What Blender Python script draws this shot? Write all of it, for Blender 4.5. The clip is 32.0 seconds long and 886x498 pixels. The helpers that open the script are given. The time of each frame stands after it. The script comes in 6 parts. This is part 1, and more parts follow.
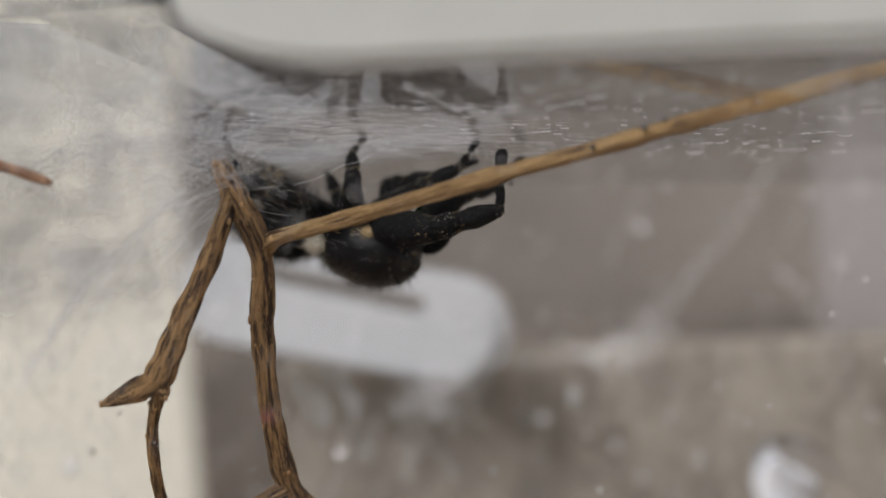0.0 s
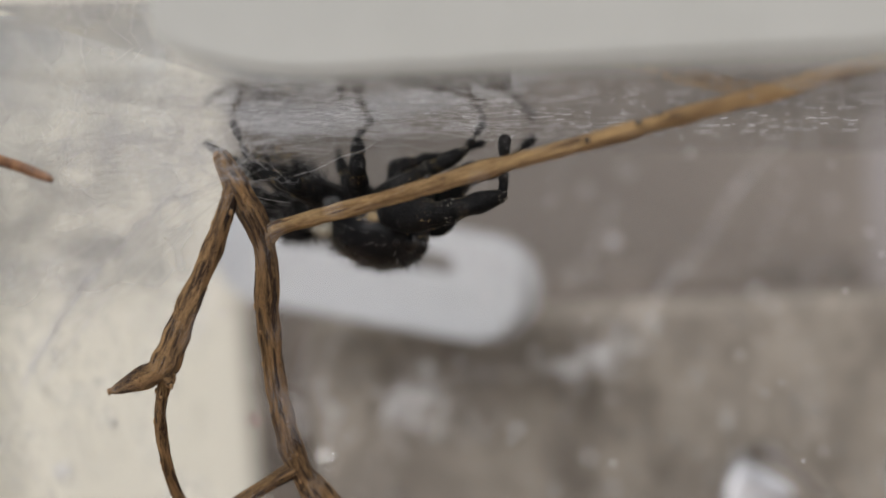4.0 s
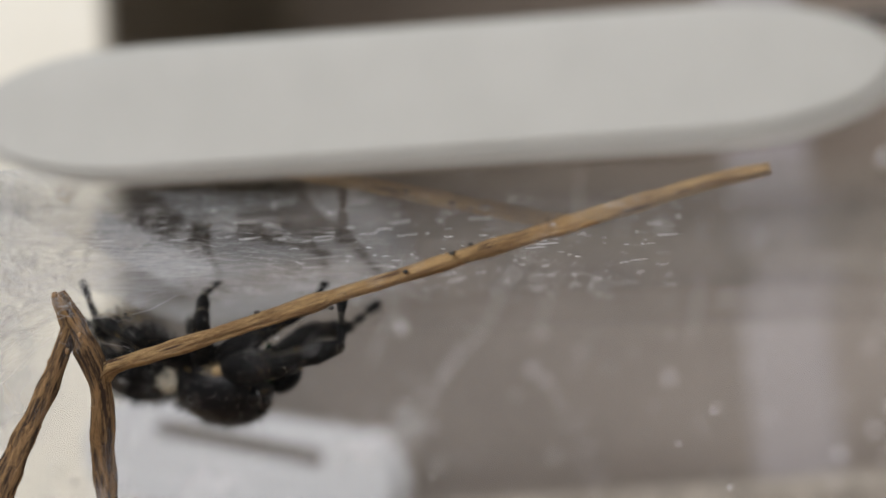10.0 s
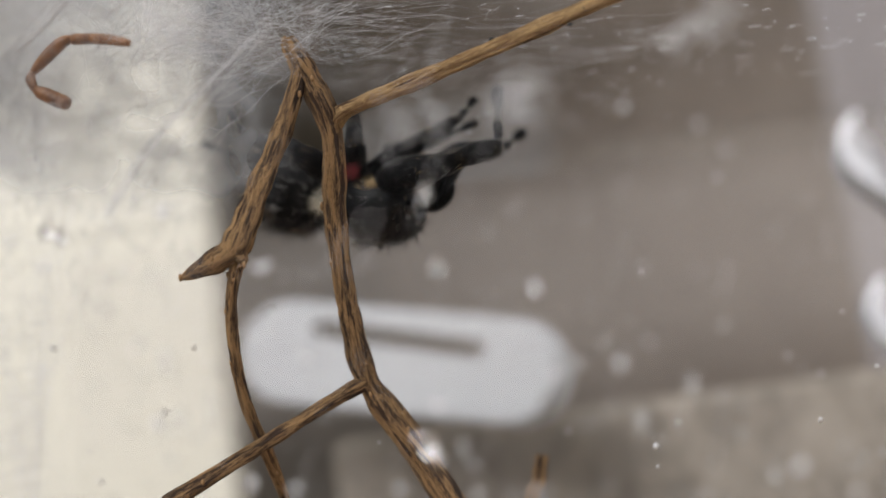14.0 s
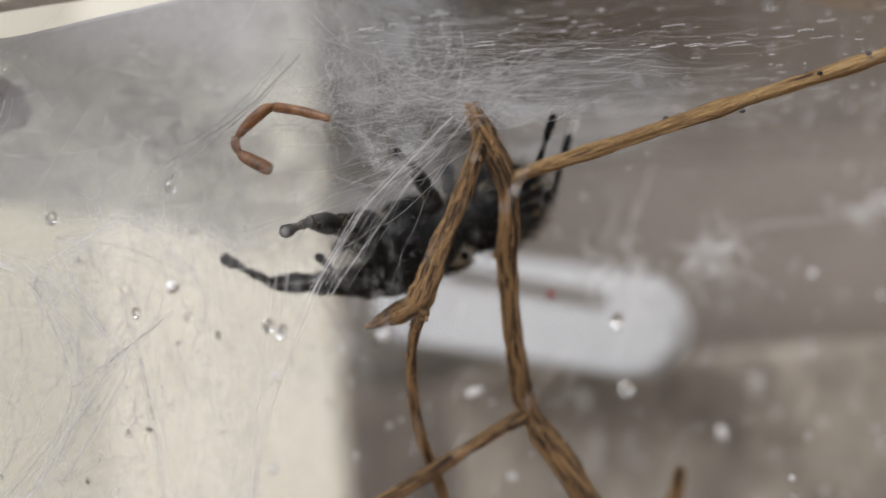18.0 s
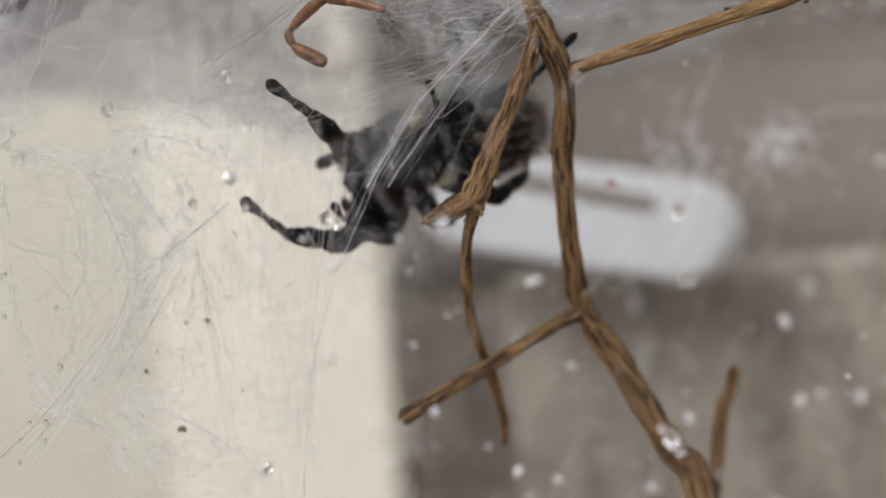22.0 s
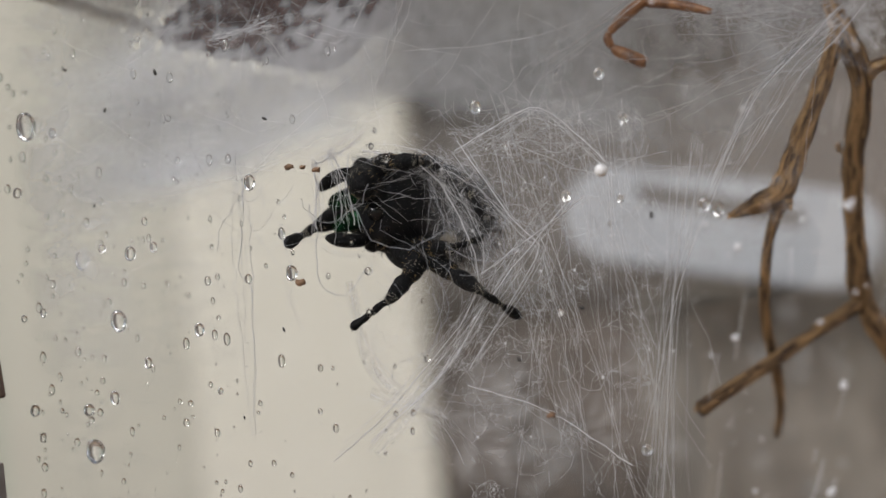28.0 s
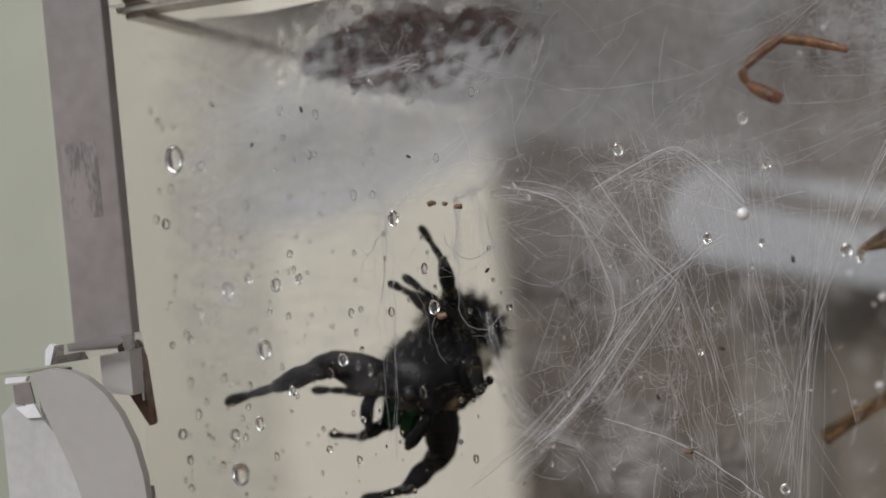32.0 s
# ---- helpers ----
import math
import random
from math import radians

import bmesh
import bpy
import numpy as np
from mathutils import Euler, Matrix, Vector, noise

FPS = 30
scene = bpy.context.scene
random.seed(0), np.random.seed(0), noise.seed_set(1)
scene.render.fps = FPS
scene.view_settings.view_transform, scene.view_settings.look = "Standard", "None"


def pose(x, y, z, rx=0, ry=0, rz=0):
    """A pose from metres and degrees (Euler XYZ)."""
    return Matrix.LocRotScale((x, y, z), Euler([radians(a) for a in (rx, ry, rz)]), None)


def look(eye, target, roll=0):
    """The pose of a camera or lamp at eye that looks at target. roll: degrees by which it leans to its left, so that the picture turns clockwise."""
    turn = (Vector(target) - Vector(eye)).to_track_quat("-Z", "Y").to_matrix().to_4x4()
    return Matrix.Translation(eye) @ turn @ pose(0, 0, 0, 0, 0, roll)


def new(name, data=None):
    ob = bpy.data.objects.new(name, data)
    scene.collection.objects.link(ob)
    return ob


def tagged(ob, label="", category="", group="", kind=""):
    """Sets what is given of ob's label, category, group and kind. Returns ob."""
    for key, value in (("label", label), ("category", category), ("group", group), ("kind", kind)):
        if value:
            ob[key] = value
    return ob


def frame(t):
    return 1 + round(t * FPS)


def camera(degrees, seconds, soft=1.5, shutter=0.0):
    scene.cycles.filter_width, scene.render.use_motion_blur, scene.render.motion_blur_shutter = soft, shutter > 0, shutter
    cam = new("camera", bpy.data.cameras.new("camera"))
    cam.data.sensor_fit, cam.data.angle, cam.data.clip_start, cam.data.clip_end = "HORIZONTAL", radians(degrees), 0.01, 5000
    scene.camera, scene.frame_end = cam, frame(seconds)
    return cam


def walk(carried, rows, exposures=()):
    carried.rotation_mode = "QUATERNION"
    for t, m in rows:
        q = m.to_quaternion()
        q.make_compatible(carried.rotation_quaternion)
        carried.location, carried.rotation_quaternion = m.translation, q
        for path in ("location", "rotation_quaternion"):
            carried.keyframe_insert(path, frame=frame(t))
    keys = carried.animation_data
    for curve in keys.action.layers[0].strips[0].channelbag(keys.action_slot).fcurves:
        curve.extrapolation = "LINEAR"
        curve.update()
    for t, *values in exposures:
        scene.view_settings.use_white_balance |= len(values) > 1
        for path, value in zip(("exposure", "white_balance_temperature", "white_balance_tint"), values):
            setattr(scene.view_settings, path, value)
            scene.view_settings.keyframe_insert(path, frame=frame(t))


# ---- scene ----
MM = 0.001


def mm(x, y, z):
    return Vector((x * MM, y * MM, z * MM))


# camera: a phone held a hand's width from the box; x, y, z in millimetres, then degrees
cam = camera(35, 32.0, soft=1.6)
cam.data.dof.use_dof = True
cam.data.dof.focus_distance = 0.069
cam.data.dof.aperture_fstop = 25.0
PATH = [
    (0, 16.95, -49.55, 8.31, 88.97, 4.06, 9.47),
    (0.5, 17.55, -50.12, 10.76, 87.06, 3.98, 9.96),
    (1, 17.19, -49.92, 9.30, 87.34, 4.21, 10.30),
    (1.5, 20.39, -48.52, 10.39, 86.28, 3.70, 10.44),
    (2, 21.18, -48.61, 10.01, 86.00, 3.79, 11.35),
    (2.5, 22.52, -47.95, 9.25, 85.90, 4.20, 11.32),
    (3, 21.70, -46.84, 9.03, 86.36, 4.30, 11.51),
    (3.5, 21.59, -48.48, 10.18, 85.60, 3.67, 12.02),
    (4, 20.07, -49.26, 10.91, 86.30, 4.42, 11.97),
    (4.5, 21.31, -48.92, 9.98, 86.61, 4.44, 12.52),
    (6.5, 21.43, -47.78, 9.97, 86.16, 4.99, 12.58),
    (7, 20.20, -48.54, 11.56, 85.81, 4.96, 12.91),
    (7.5, 20.70, -50.03, 11.99, 86.08, 5.54, 12.90),
    (8, 22.08, -48.08, 10.55, 85.11, 4.29, 13.20),
    (8.5, 22.05, -47.64, 9.64, 85.21, 4.48, 13.05),
    (9, 25.85, -47.87, 11.90, 86.18, 4.14, 13.50),
    (9.5, 31.39, -47.58, 13.09, 88.24, 3.71, 13.90),
    (10, 24.26, -51.51, 4.83, 96.43, 4.88, 8.50),
    (10.5, 28.97, -48.49, -7.49, 100.34, 3.51, 8.72),
    (11, 18.82, -49.43, -12.20, 100.99, 5.36, 8.31),
    (11.5, 19.83, -48.21, -10.10, 100.72, 6.44, 8.34),
    (12, 14.69, -50.71, -6.85, 100.31, 6.92, 9.01),
    (12.5, 14.10, -49.60, -9.17, 99.76, 7.35, 10.03),
    (13, 19.79, -47.06, -14.90, 100.51, 7.13, 9.54),
    (13.5, 15.65, -49.63, -10.47, 101.06, 7.13, 9.46),
    (14, 13.64, -50.04, -10.02, 99.30, 7.31, 11.29),
    (14.5, 13.17, -51.39, -9.15, 96.48, 6.63, 11.42),
    (15, 12.49, -53.72, -5.43, 94.84, 6.79, 11.80),
    (15.5, 7.28, -56.65, -5.07, 94.76, 6.10, 11.96),
    (17.5, 10.87, -55.47, -2.72, 93.15, 5.65, 13.70),
    (18, 11.55, -57.15, 1.27, 92.65, 4.98, 14.25),
    (18.5, 7.78, -58.51, 1.41, 92.10, 4.90, 14.27),
    (19, 8.10, -57.08, -1.08, 92.05, 5.43, 13.94),
    (19.5, 9.13, -57.73, 1.38, 90.72, 5.09, 14.32),
    (20, 8.98, -57.04, -0.50, 90.34, 5.11, 14.59),
    (20.5, 9.88, -56.71, -0.58, 90.12, 5.24, 15.21),
    (21, 8.04, -57.34, 0.33, 90.11, 5.52, 14.65),
    (21.5, 10.30, -57.09, 0.92, 89.55, 5.04, 15.87),
    (22, 10.68, -56.86, 0.33, 89.31, 4.82, 15.96),
    (22.5, 13.68, -55.82, 0.63, 90.82, 4.86, 16.05),
    (23, 9.85, -56.96, -0.47, 92.31, 5.44, 14.97),
    (23.5, 15.00, -54.82, 1.24, 90.10, 4.31, 18.06),
    (24, 11.87, -56.05, 0.27, 91.88, 5.19, 15.59),
    (24.5, 9.89, -58.11, 1.88, 91.03, 4.74, 17.07),
    (25, 3.55, -59.44, -0.24, 91.95, 5.37, 15.45),
    (25.5, -0.22, -63.68, 5.88, 90.73, 5.26, 15.55),
    (27.5, -9.30, -65.01, -0.68, 91.28, 6.19, 14.26),
    (28, -6.88, -64.06, -0.24, 90.80, 5.89, 14.24),
    (28.5, -3.73, -63.04, 1.19, 90.61, 5.26, 14.37),
    (29, -4.58, -63.22, 0.46, 90.11, 5.25, 14.66),
    (29.5, -6.32, -63.50, 0.04, 89.50, 5.25, 14.83),
    (30, -12.69, -67.33, 2.89, 89.32, 5.13, 15.51),
    (30.5, -13.80, -69.01, 5.46, 89.59, 5.09, 15.70),
    (31, -9.97, -67.08, 4.54, 89.74, 5.15, 16.48),
    (31.5, -9.71, -67.43, 5.24, 89.84, 5.25, 16.82),
    (32, -9.62, -66.53, 3.61, 89.62, 5.38, 16.94),
]
walk(cam, [(t, pose(x * MM, y * MM, z * MM, rx, ry, rz)) for t, x, y, z, rx, ry, rz in PATH],
     exposures=[(0, -0.16), (9.5, -0.14), (11, 0.04), (14, 0.04), (17.5, 0.0), (25.5, 0.0), (28, -0.31), (30.1, -0.3), (30.5, -0.58), (32, -0.6)])

# daylight: an overcast sky outside, and an unseen big window of the room behind the camera
world = bpy.data.worlds.new("world")
scene.world = world
world.use_nodes = True
wn = world.node_tree.nodes
sky = wn.new("ShaderNodeTexSky")
sky.sky_type = "NISHITA"
sky.sun_disc = False
sky.sun_elevation = radians(38)
sky.sun_rotation = radians(200)
wn["Background"].inputs["Strength"].default_value = 0.1
world.node_tree.links.new(sky.outputs[0], wn["Background"].inputs[0])


def area_light(name, place, target, sx, sy, power, color):
    data = bpy.data.lights.new(name, "AREA")
    data.shape, data.size, data.size_y, data.energy, data.color = "RECTANGLE", sx, sy, power, color
    ob = new(name, data)
    ob.matrix_world = look(place, target)
    return ob


area_light("window_light", (-0.55, -0.95, 0.95), (-0.02, 0.05, 0.0), 1.2, 0.8, 26.0, (0.985, 0.968, 0.992))
# added fill lamp from the side, where the wall has no window
area_light("side_window_light", (1.28, 0.1, 0.45), (0.0, 0.05, 0.0), 0.9, 0.8, 7.0, (0.985, 0.968, 0.992))


# ---------- materials ----------
def material(name):
    m = bpy.data.materials.new(name)
    m.use_nodes = True
    return m, m.node_tree.nodes, m.node_tree.links


def textured(name, dark, light, scale=300.0, rough=0.6, bump=0.2, stretch=(1, 1, 1), detail=6.0, metallic=0.0,
             spots=None, spot_scale=0.0, spot_size=0.3, coat=0.0, bump_distance=0.0003, specular=0.5, grain=False, band=(0.36, 0.7)):
    """Two scales of noise between two colours, optional spots of a third, and relief."""
    m, nodes, links = material(name)
    bsdf = nodes["Principled BSDF"]
    mapping = nodes.new("ShaderNodeMapping")
    mapping.inputs["Scale"].default_value = stretch
    if grain:
        coords = nodes.new("ShaderNodeAttribute")
        coords.attribute_name = "grain"
        links.new(coords.outputs["Vector"], mapping.inputs[0])
    else:
        coords = nodes.new("ShaderNodeTexCoord")
        links.new(coords.outputs["Object"], mapping.inputs[0])
    coarse, fine = nodes.new("ShaderNodeTexNoise"), nodes.new("ShaderNodeTexNoise")
    for node, s in ((coarse, scale), (fine, scale * 6.5)):
        node.inputs["Scale"].default_value = s
        node.inputs["Detail"].default_value = detail
        links.new(mapping.outputs[0], node.inputs["Vector"])
    mixed = nodes.new("ShaderNodeMath")
    mixed.operation = "MULTIPLY_ADD"
    links.new(fine.outputs["Fac"], mixed.inputs[0])
    mixed.inputs[1].default_value = 0.45
    half = nodes.new("ShaderNodeMath")
    half.operation = "MULTIPLY"
    links.new(coarse.outputs["Fac"], half.inputs[0])
    half.inputs[1].default_value = 0.62
    links.new(half.outputs[0], mixed.inputs[2])
    ramp = nodes.new("ShaderNodeValToRGB")
    ramp.color_ramp.elements[0].position, ramp.color_ramp.elements[1].position = band
    ramp.color_ramp.elements[0].color, ramp.color_ramp.elements[1].color = (*dark, 1), (*light, 1)
    links.new(mixed.outputs[0], ramp.inputs[0])
    color = ramp.outputs[0]
    if spots:
        cells = nodes.new("ShaderNodeTexNoise")
        cells.inputs["Scale"].default_value = spot_scale
        cells.inputs["Detail"].default_value = 2.0
        links.new(mapping.outputs[0], cells.inputs["Vector"])
        edge = nodes.new("ShaderNodeValToRGB")
        edge.color_ramp.elements[0].position, edge.color_ramp.elements[1].position = 0.62 - spot_size * 0.2, 0.68 - spot_size * 0.2
        links.new(cells.outputs["Fac"], edge.inputs[0])
        mix = nodes.new("ShaderNodeMix")
        mix.data_type = "RGBA"
        mix.inputs[7].default_value = (*spots, 1)
        links.new(edge.outputs[0], mix.inputs[0])
        links.new(color, mix.inputs[6])
        color = mix.outputs[2]
    links.new(color, bsdf.inputs["Base Color"])
    bsdf.inputs["Roughness"].default_value = rough
    bsdf.inputs["Metallic"].default_value = metallic
    bsdf.inputs["Specular IOR Level"].default_value = specular
    bsdf.inputs["Coat Weight"].default_value = coat
    if bump:
        relief = nodes.new("ShaderNodeBump")
        relief.inputs["Strength"].default_value = bump
        relief.inputs["Distance"].default_value = bump_distance
        links.new(mixed.outputs[0], relief.inputs["Height"])
        links.new(relief.outputs[0], bsdf.inputs["Normal"])
    return m


def clear_acrylic(name, tint=(0.985, 0.985, 0.98), haze=0.03, haze_scale=120.0, gloss_ior=1.02, mist=None):
    """A clear sheet: light passes through, gloss by the angle, and a thin uneven film of haze and smears."""
    m, nodes, links = material(name)
    nodes.remove(nodes["Principled BSDF"])
    out = nodes["Material Output"]
    clear, gloss, film = nodes.new("ShaderNodeBsdfTransparent"), nodes.new("ShaderNodeBsdfGlossy"), nodes.new("ShaderNodeBsdfDiffuse")
    clear.inputs[0].default_value = (*tint, 1)
    gloss.inputs["Roughness"].default_value = 0.03
    film.inputs[0].default_value = (0.8, 0.8, 0.8, 1)
    fresnel = nodes.new("ShaderNodeFresnel")
    fresnel.inputs[0].default_value = gloss_ior
    shine = nodes.new("ShaderNodeMixShader")
    links.new(fresnel.outputs[0], shine.inputs[0])
    links.new(clear.outputs[0], shine.inputs[1])
    links.new(gloss.outputs[0], shine.inputs[2])
    coords, noise_1 = nodes.new("ShaderNodeTexCoord"), nodes.new("ShaderNodeTexNoise")
    noise_1.inputs["Scale"].default_value = haze_scale
    noise_1.inputs["Detail"].default_value = 8
    links.new(coords.outputs["Object"], noise_1.inputs["Vector"])
    amount = nodes.new("ShaderNodeMapRange")
    amount.inputs["From Min"].default_value, amount.inputs["From Max"].default_value = 0.4, 0.75
    amount.inputs["To Min"].default_value, amount.inputs["To Max"].default_value = haze * 0.3, haze * 1.6
    links.new(noise_1.outputs["Fac"], amount.inputs["Value"])
    hazy = nodes.new("ShaderNodeMixShader")
    total = amount.outputs[0]
    if mist:
        # condensation lies on the panel between two heights, thinning out below and above
        low, high, much = mist
        split, steps = nodes.new("ShaderNodeSeparateXYZ"), []
        links.new(coords.outputs["Object"], split.inputs[0])
        for a, b in (low, high):
            step = nodes.new("ShaderNodeMapRange")
            step.interpolation_type = "SMOOTHSTEP"
            step.inputs["From Min"].default_value, step.inputs["From Max"].default_value = a, b
            links.new(split.outputs["Z"], step.inputs["Value"])
            steps.append(step)
        steps[1].inputs["To Min"].default_value, steps[1].inputs["To Max"].default_value = much, 0.0
        product, both = nodes.new("ShaderNodeMath"), nodes.new("ShaderNodeMath")
        product.operation, both.operation = "MULTIPLY", "ADD"
        links.new(steps[0].outputs[0], product.inputs[0])
        links.new(steps[1].outputs[0], product.inputs[1])
        links.new(product.outputs[0], both.inputs[0])
        links.new(total, both.inputs[1])
        total = both.outputs[0]
        film.inputs[0].default_value = (0.62, 0.58, 0.545, 1)
    links.new(total, hazy.inputs[0])
    links.new(shine.outputs[0], hazy.inputs[1])
    links.new(film.outputs[0], hazy.inputs[2])
    links.new(hazy.outputs[0], out.inputs[0])
    return m


def silk_material(name, thick, scale=600.0, stretch=(1, 1, 1), color=(0.86, 0.86, 0.88), low=0.35, high=0.7, floor=0.0):
    """Spun silk: threads scatter light, gaps between them let it through."""
    m, nodes, links = material(name)
    nodes.remove(nodes["Principled BSDF"])
    out = nodes["Material Output"]
    gap, diffuse, glow = nodes.new("ShaderNodeBsdfTransparent"), nodes.new("ShaderNodeBsdfDiffuse"), nodes.new("ShaderNodeBsdfTranslucent")
    diffuse.inputs[0].default_value = glow.inputs[0].default_value = (*color, 1)
    cloth = nodes.new("ShaderNodeMixShader")
    cloth.inputs[0].default_value = 0.4
    links.new(diffuse.outputs[0], cloth.inputs[1])
    links.new(glow.outputs[0], cloth.inputs[2])
    coords, mapping = nodes.new("ShaderNodeTexCoord"), nodes.new("ShaderNodeMapping")
    mapping.inputs["Scale"].default_value = stretch
    links.new(coords.outputs["Object"], mapping.inputs[0])
    coarse, fine = nodes.new("ShaderNodeTexNoise"), nodes.new("ShaderNodeTexNoise")
    coarse.inputs["Scale"].default_value, fine.inputs["Scale"].default_value = scale * 0.25, scale * 2.2
    coarse.inputs["Detail"].default_value, fine.inputs["Detail"].default_value = 3, 6
    for node in (coarse, fine):
        links.new(mapping.outputs[0], node.inputs["Vector"])
    both = nodes.new("ShaderNodeMath")
    both.operation = "ADD"
    links.new(coarse.outputs["Fac"], both.inputs[0])
    links.new(fine.outputs["Fac"], both.inputs[1])
    amount = nodes.new("ShaderNodeMapRange")
    amount.inputs["From Min"].default_value, amount.inputs["From Max"].default_value = low * 2, high * 2
    amount.inputs["To Min"].default_value, amount.inputs["To Max"].default_value = floor, thick
    links.new(both.outputs[0], amount.inputs["Value"])
    # threads are spun densest along the middle of a sheet and thin out to its rim
    spun = nodes.new("ShaderNodeAttribute")
    spun.attribute_name = "spun"
    times = nodes.new("ShaderNodeMath")
    times.operation = "MULTIPLY"
    links.new(amount.outputs[0], times.inputs[0])
    links.new(spun.outputs["Fac"], times.inputs[1])
    mix = nodes.new("ShaderNodeMixShader")
    links.new(times.outputs[0], mix.inputs[0])
    links.new(gap.outputs[0], mix.inputs[1])
    links.new(cloth.outputs[0], mix.inputs[2])
    links.new(mix.outputs[0], out.inputs[0])
    return m


def thread_material(name, color, rough=0.35, translucent=0.35, specular=0.5):
    m, nodes, links = material(name)
    bsdf = nodes["Principled BSDF"]
    bsdf.inputs["Base Color"].default_value = (*color, 1)
    bsdf.inputs["Roughness"].default_value = rough
    bsdf.inputs["Specular IOR Level"].default_value = specular
    glow = nodes.new("ShaderNodeBsdfTranslucent")
    glow.inputs[0].default_value = (*color, 1)
    mix = nodes.new("ShaderNodeMixShader")
    mix.inputs[0].default_value = translucent
    links.new(bsdf.outputs[0], mix.inputs[1])
    links.new(glow.outputs[0], mix.inputs[2])
    links.new(mix.outputs[0], nodes["Material Output"].inputs[0])
    return m


def glass_material(name, color=(1, 1, 1), ior=1.33, rough=0.0):
    m, nodes, links = material(name)
    bsdf = nodes["Principled BSDF"]
    bsdf.inputs["Base Color"].default_value = (*color, 1)
    bsdf.inputs["Transmission Weight"].default_value = 1.0
    bsdf.inputs["IOR"].default_value = ior
    bsdf.inputs["Roughness"].default_value = rough
    return m


ACRYLIC = clear_acrylic("clear_acrylic", haze=0.0015, gloss_ior=1.04)
ACRYLIC_BACK = clear_acrylic("clear_acrylic_misted", haze=0.05, haze_scale=60.0)
ACRYLIC_TOP = clear_acrylic("clear_acrylic_top", haze=0.008, gloss_ior=1.33)
ACRYLIC_MIST = clear_acrylic("clear_acrylic_with_mist", haze=0.03, haze_scale=60.0, mist=((0.075, 0.087), (0.094, 0.101), 0.105))
ACRYLIC_SIDE = clear_acrylic("clear_acrylic_side", tint=(0.995, 0.995, 0.993), haze=0.006, haze_scale=40.0, gloss_ior=1.02)
EDGE = textured("frosted_cut_edge", (0.21, 0.188, 0.185), (0.31, 0.28, 0.278), 160, 0.3, 0.15, coat=0.3, bump_distance=0.0001)
# white for reflections painted on cut acrylic: slot rims, corner edge, latch
CUT_GLINT = textured("white_cut_glint", (0.74, 0.77, 0.82), (0.92, 0.93, 0.96), 400, 0.18, 0.1, coat=0.6, bump_distance=0.0001)
WHITE = textured("white_satin_plastic", (0.41, 0.413, 0.385), (0.47, 0.473, 0.445), 60, 0.5, 0.05, bump_distance=0.0001)
WHITE_COOL = textured("white_cool_plastic", (0.5, 0.53, 0.57), (0.57, 0.6, 0.64), 60, 0.4, 0.05, bump_distance=0.0001)
LID_WOOD = textured("reddish_wood", (0.07, 0.035, 0.025), (0.24, 0.13, 0.09), 90, 0.45, 0.25, (0.15, 1.5, 2.5), coat=0.2)
BARK = textured("twig_bark", (0.05, 0.023, 0.01), (0.55, 0.33, 0.145), 1700, 0.7, 1.0, (2.6, 2.6, 0.24), spots=(0.06, 0.029, 0.014), spot_scale=1400, spot_size=0.22, bump_distance=0.0007, grain=True, band=(0.44, 0.61))
BARK_PALE = textured("thin_twig_bark", (0.24, 0.125, 0.045), (0.66, 0.44, 0.2), 1900, 0.7, 1.0, (2.6, 2.6, 0.2), spots=(0.12, 0.06, 0.028), spot_scale=1700, spot_size=0.05, bump_distance=0.0006, grain=True, band=(0.42, 0.64))
CREAM = textured("cream_paint", (0.7, 0.675, 0.58), (0.76, 0.74, 0.655), 9, 0.5, 0.08)
BEIGE = textured("beige_grey_paint", (0.51, 0.495, 0.425), (0.58, 0.565, 0.485), 9, 0.6, 0.08)
GREENISH = textured("pale_green_grey_paint", (0.4, 0.43, 0.35), (0.47, 0.5, 0.42), 9, 0.6, 0.08)
BROWN = textured("brown_grey_cloth", (0.212, 0.174, 0.146), (0.31, 0.259, 0.22), 22, 0.9, 0.4, bump_distance=0.002)
BROWN_LOW = textured("brown_cloth", (0.15, 0.13, 0.108), (0.36, 0.322, 0.278), 170, 0.9, 0.4, (1, 1, 0.45), bump_distance=0.001, band=(0.4, 0.64))
LOW_FELT = textured("dark_brown_felt", (0.034, 0.028, 0.023), (0.16, 0.133, 0.112), 110, 0.9, 0.4, (1, 1, 0.5), bump_distance=0.001, band=(0.4, 0.62))
ROOM = textured("room_paint", (0.58, 0.56, 0.52), (0.66, 0.64, 0.6), 6, 0.7, 0.05)
FLOOR = textured("wooden_floor", (0.12, 0.08, 0.05), (0.26, 0.18, 0.12), 14, 0.4, 0.1, (0.2, 2, 1))
TABLE = textured("wooden_table", (0.16, 0.1, 0.06), (0.32, 0.21, 0.13), 20, 0.4, 0.15, (0.2, 2, 1))
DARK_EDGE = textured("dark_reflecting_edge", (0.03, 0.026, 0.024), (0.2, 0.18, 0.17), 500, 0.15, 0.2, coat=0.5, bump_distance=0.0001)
FROST = textured("frosted_acrylic", (0.4, 0.392, 0.375), (0.45, 0.44, 0.425), 200, 0.45, 0.05, bump_distance=0.00005)
GLASSY = glass_material("thick_clear_acrylic", (0.93, 0.94, 0.94), 1.45, 0.06)
WATER = glass_material("water", (0.97, 0.97, 0.97), 1.42, 0.0)
THREAD = thread_material("silk_thread", (0.85, 0.85, 0.87))
SILK_FOG = silk_material("dense_silk_sheet", 1.0, 420, (1, 1, 1), (0.63, 0.652, 0.685), low=0.3, high=0.62, floor=0.8)
SILK_THIN = silk_material("thin_silk_sheet", 0.5, 700, (0.35, 1, 1.6), low=0.4, high=0.7)
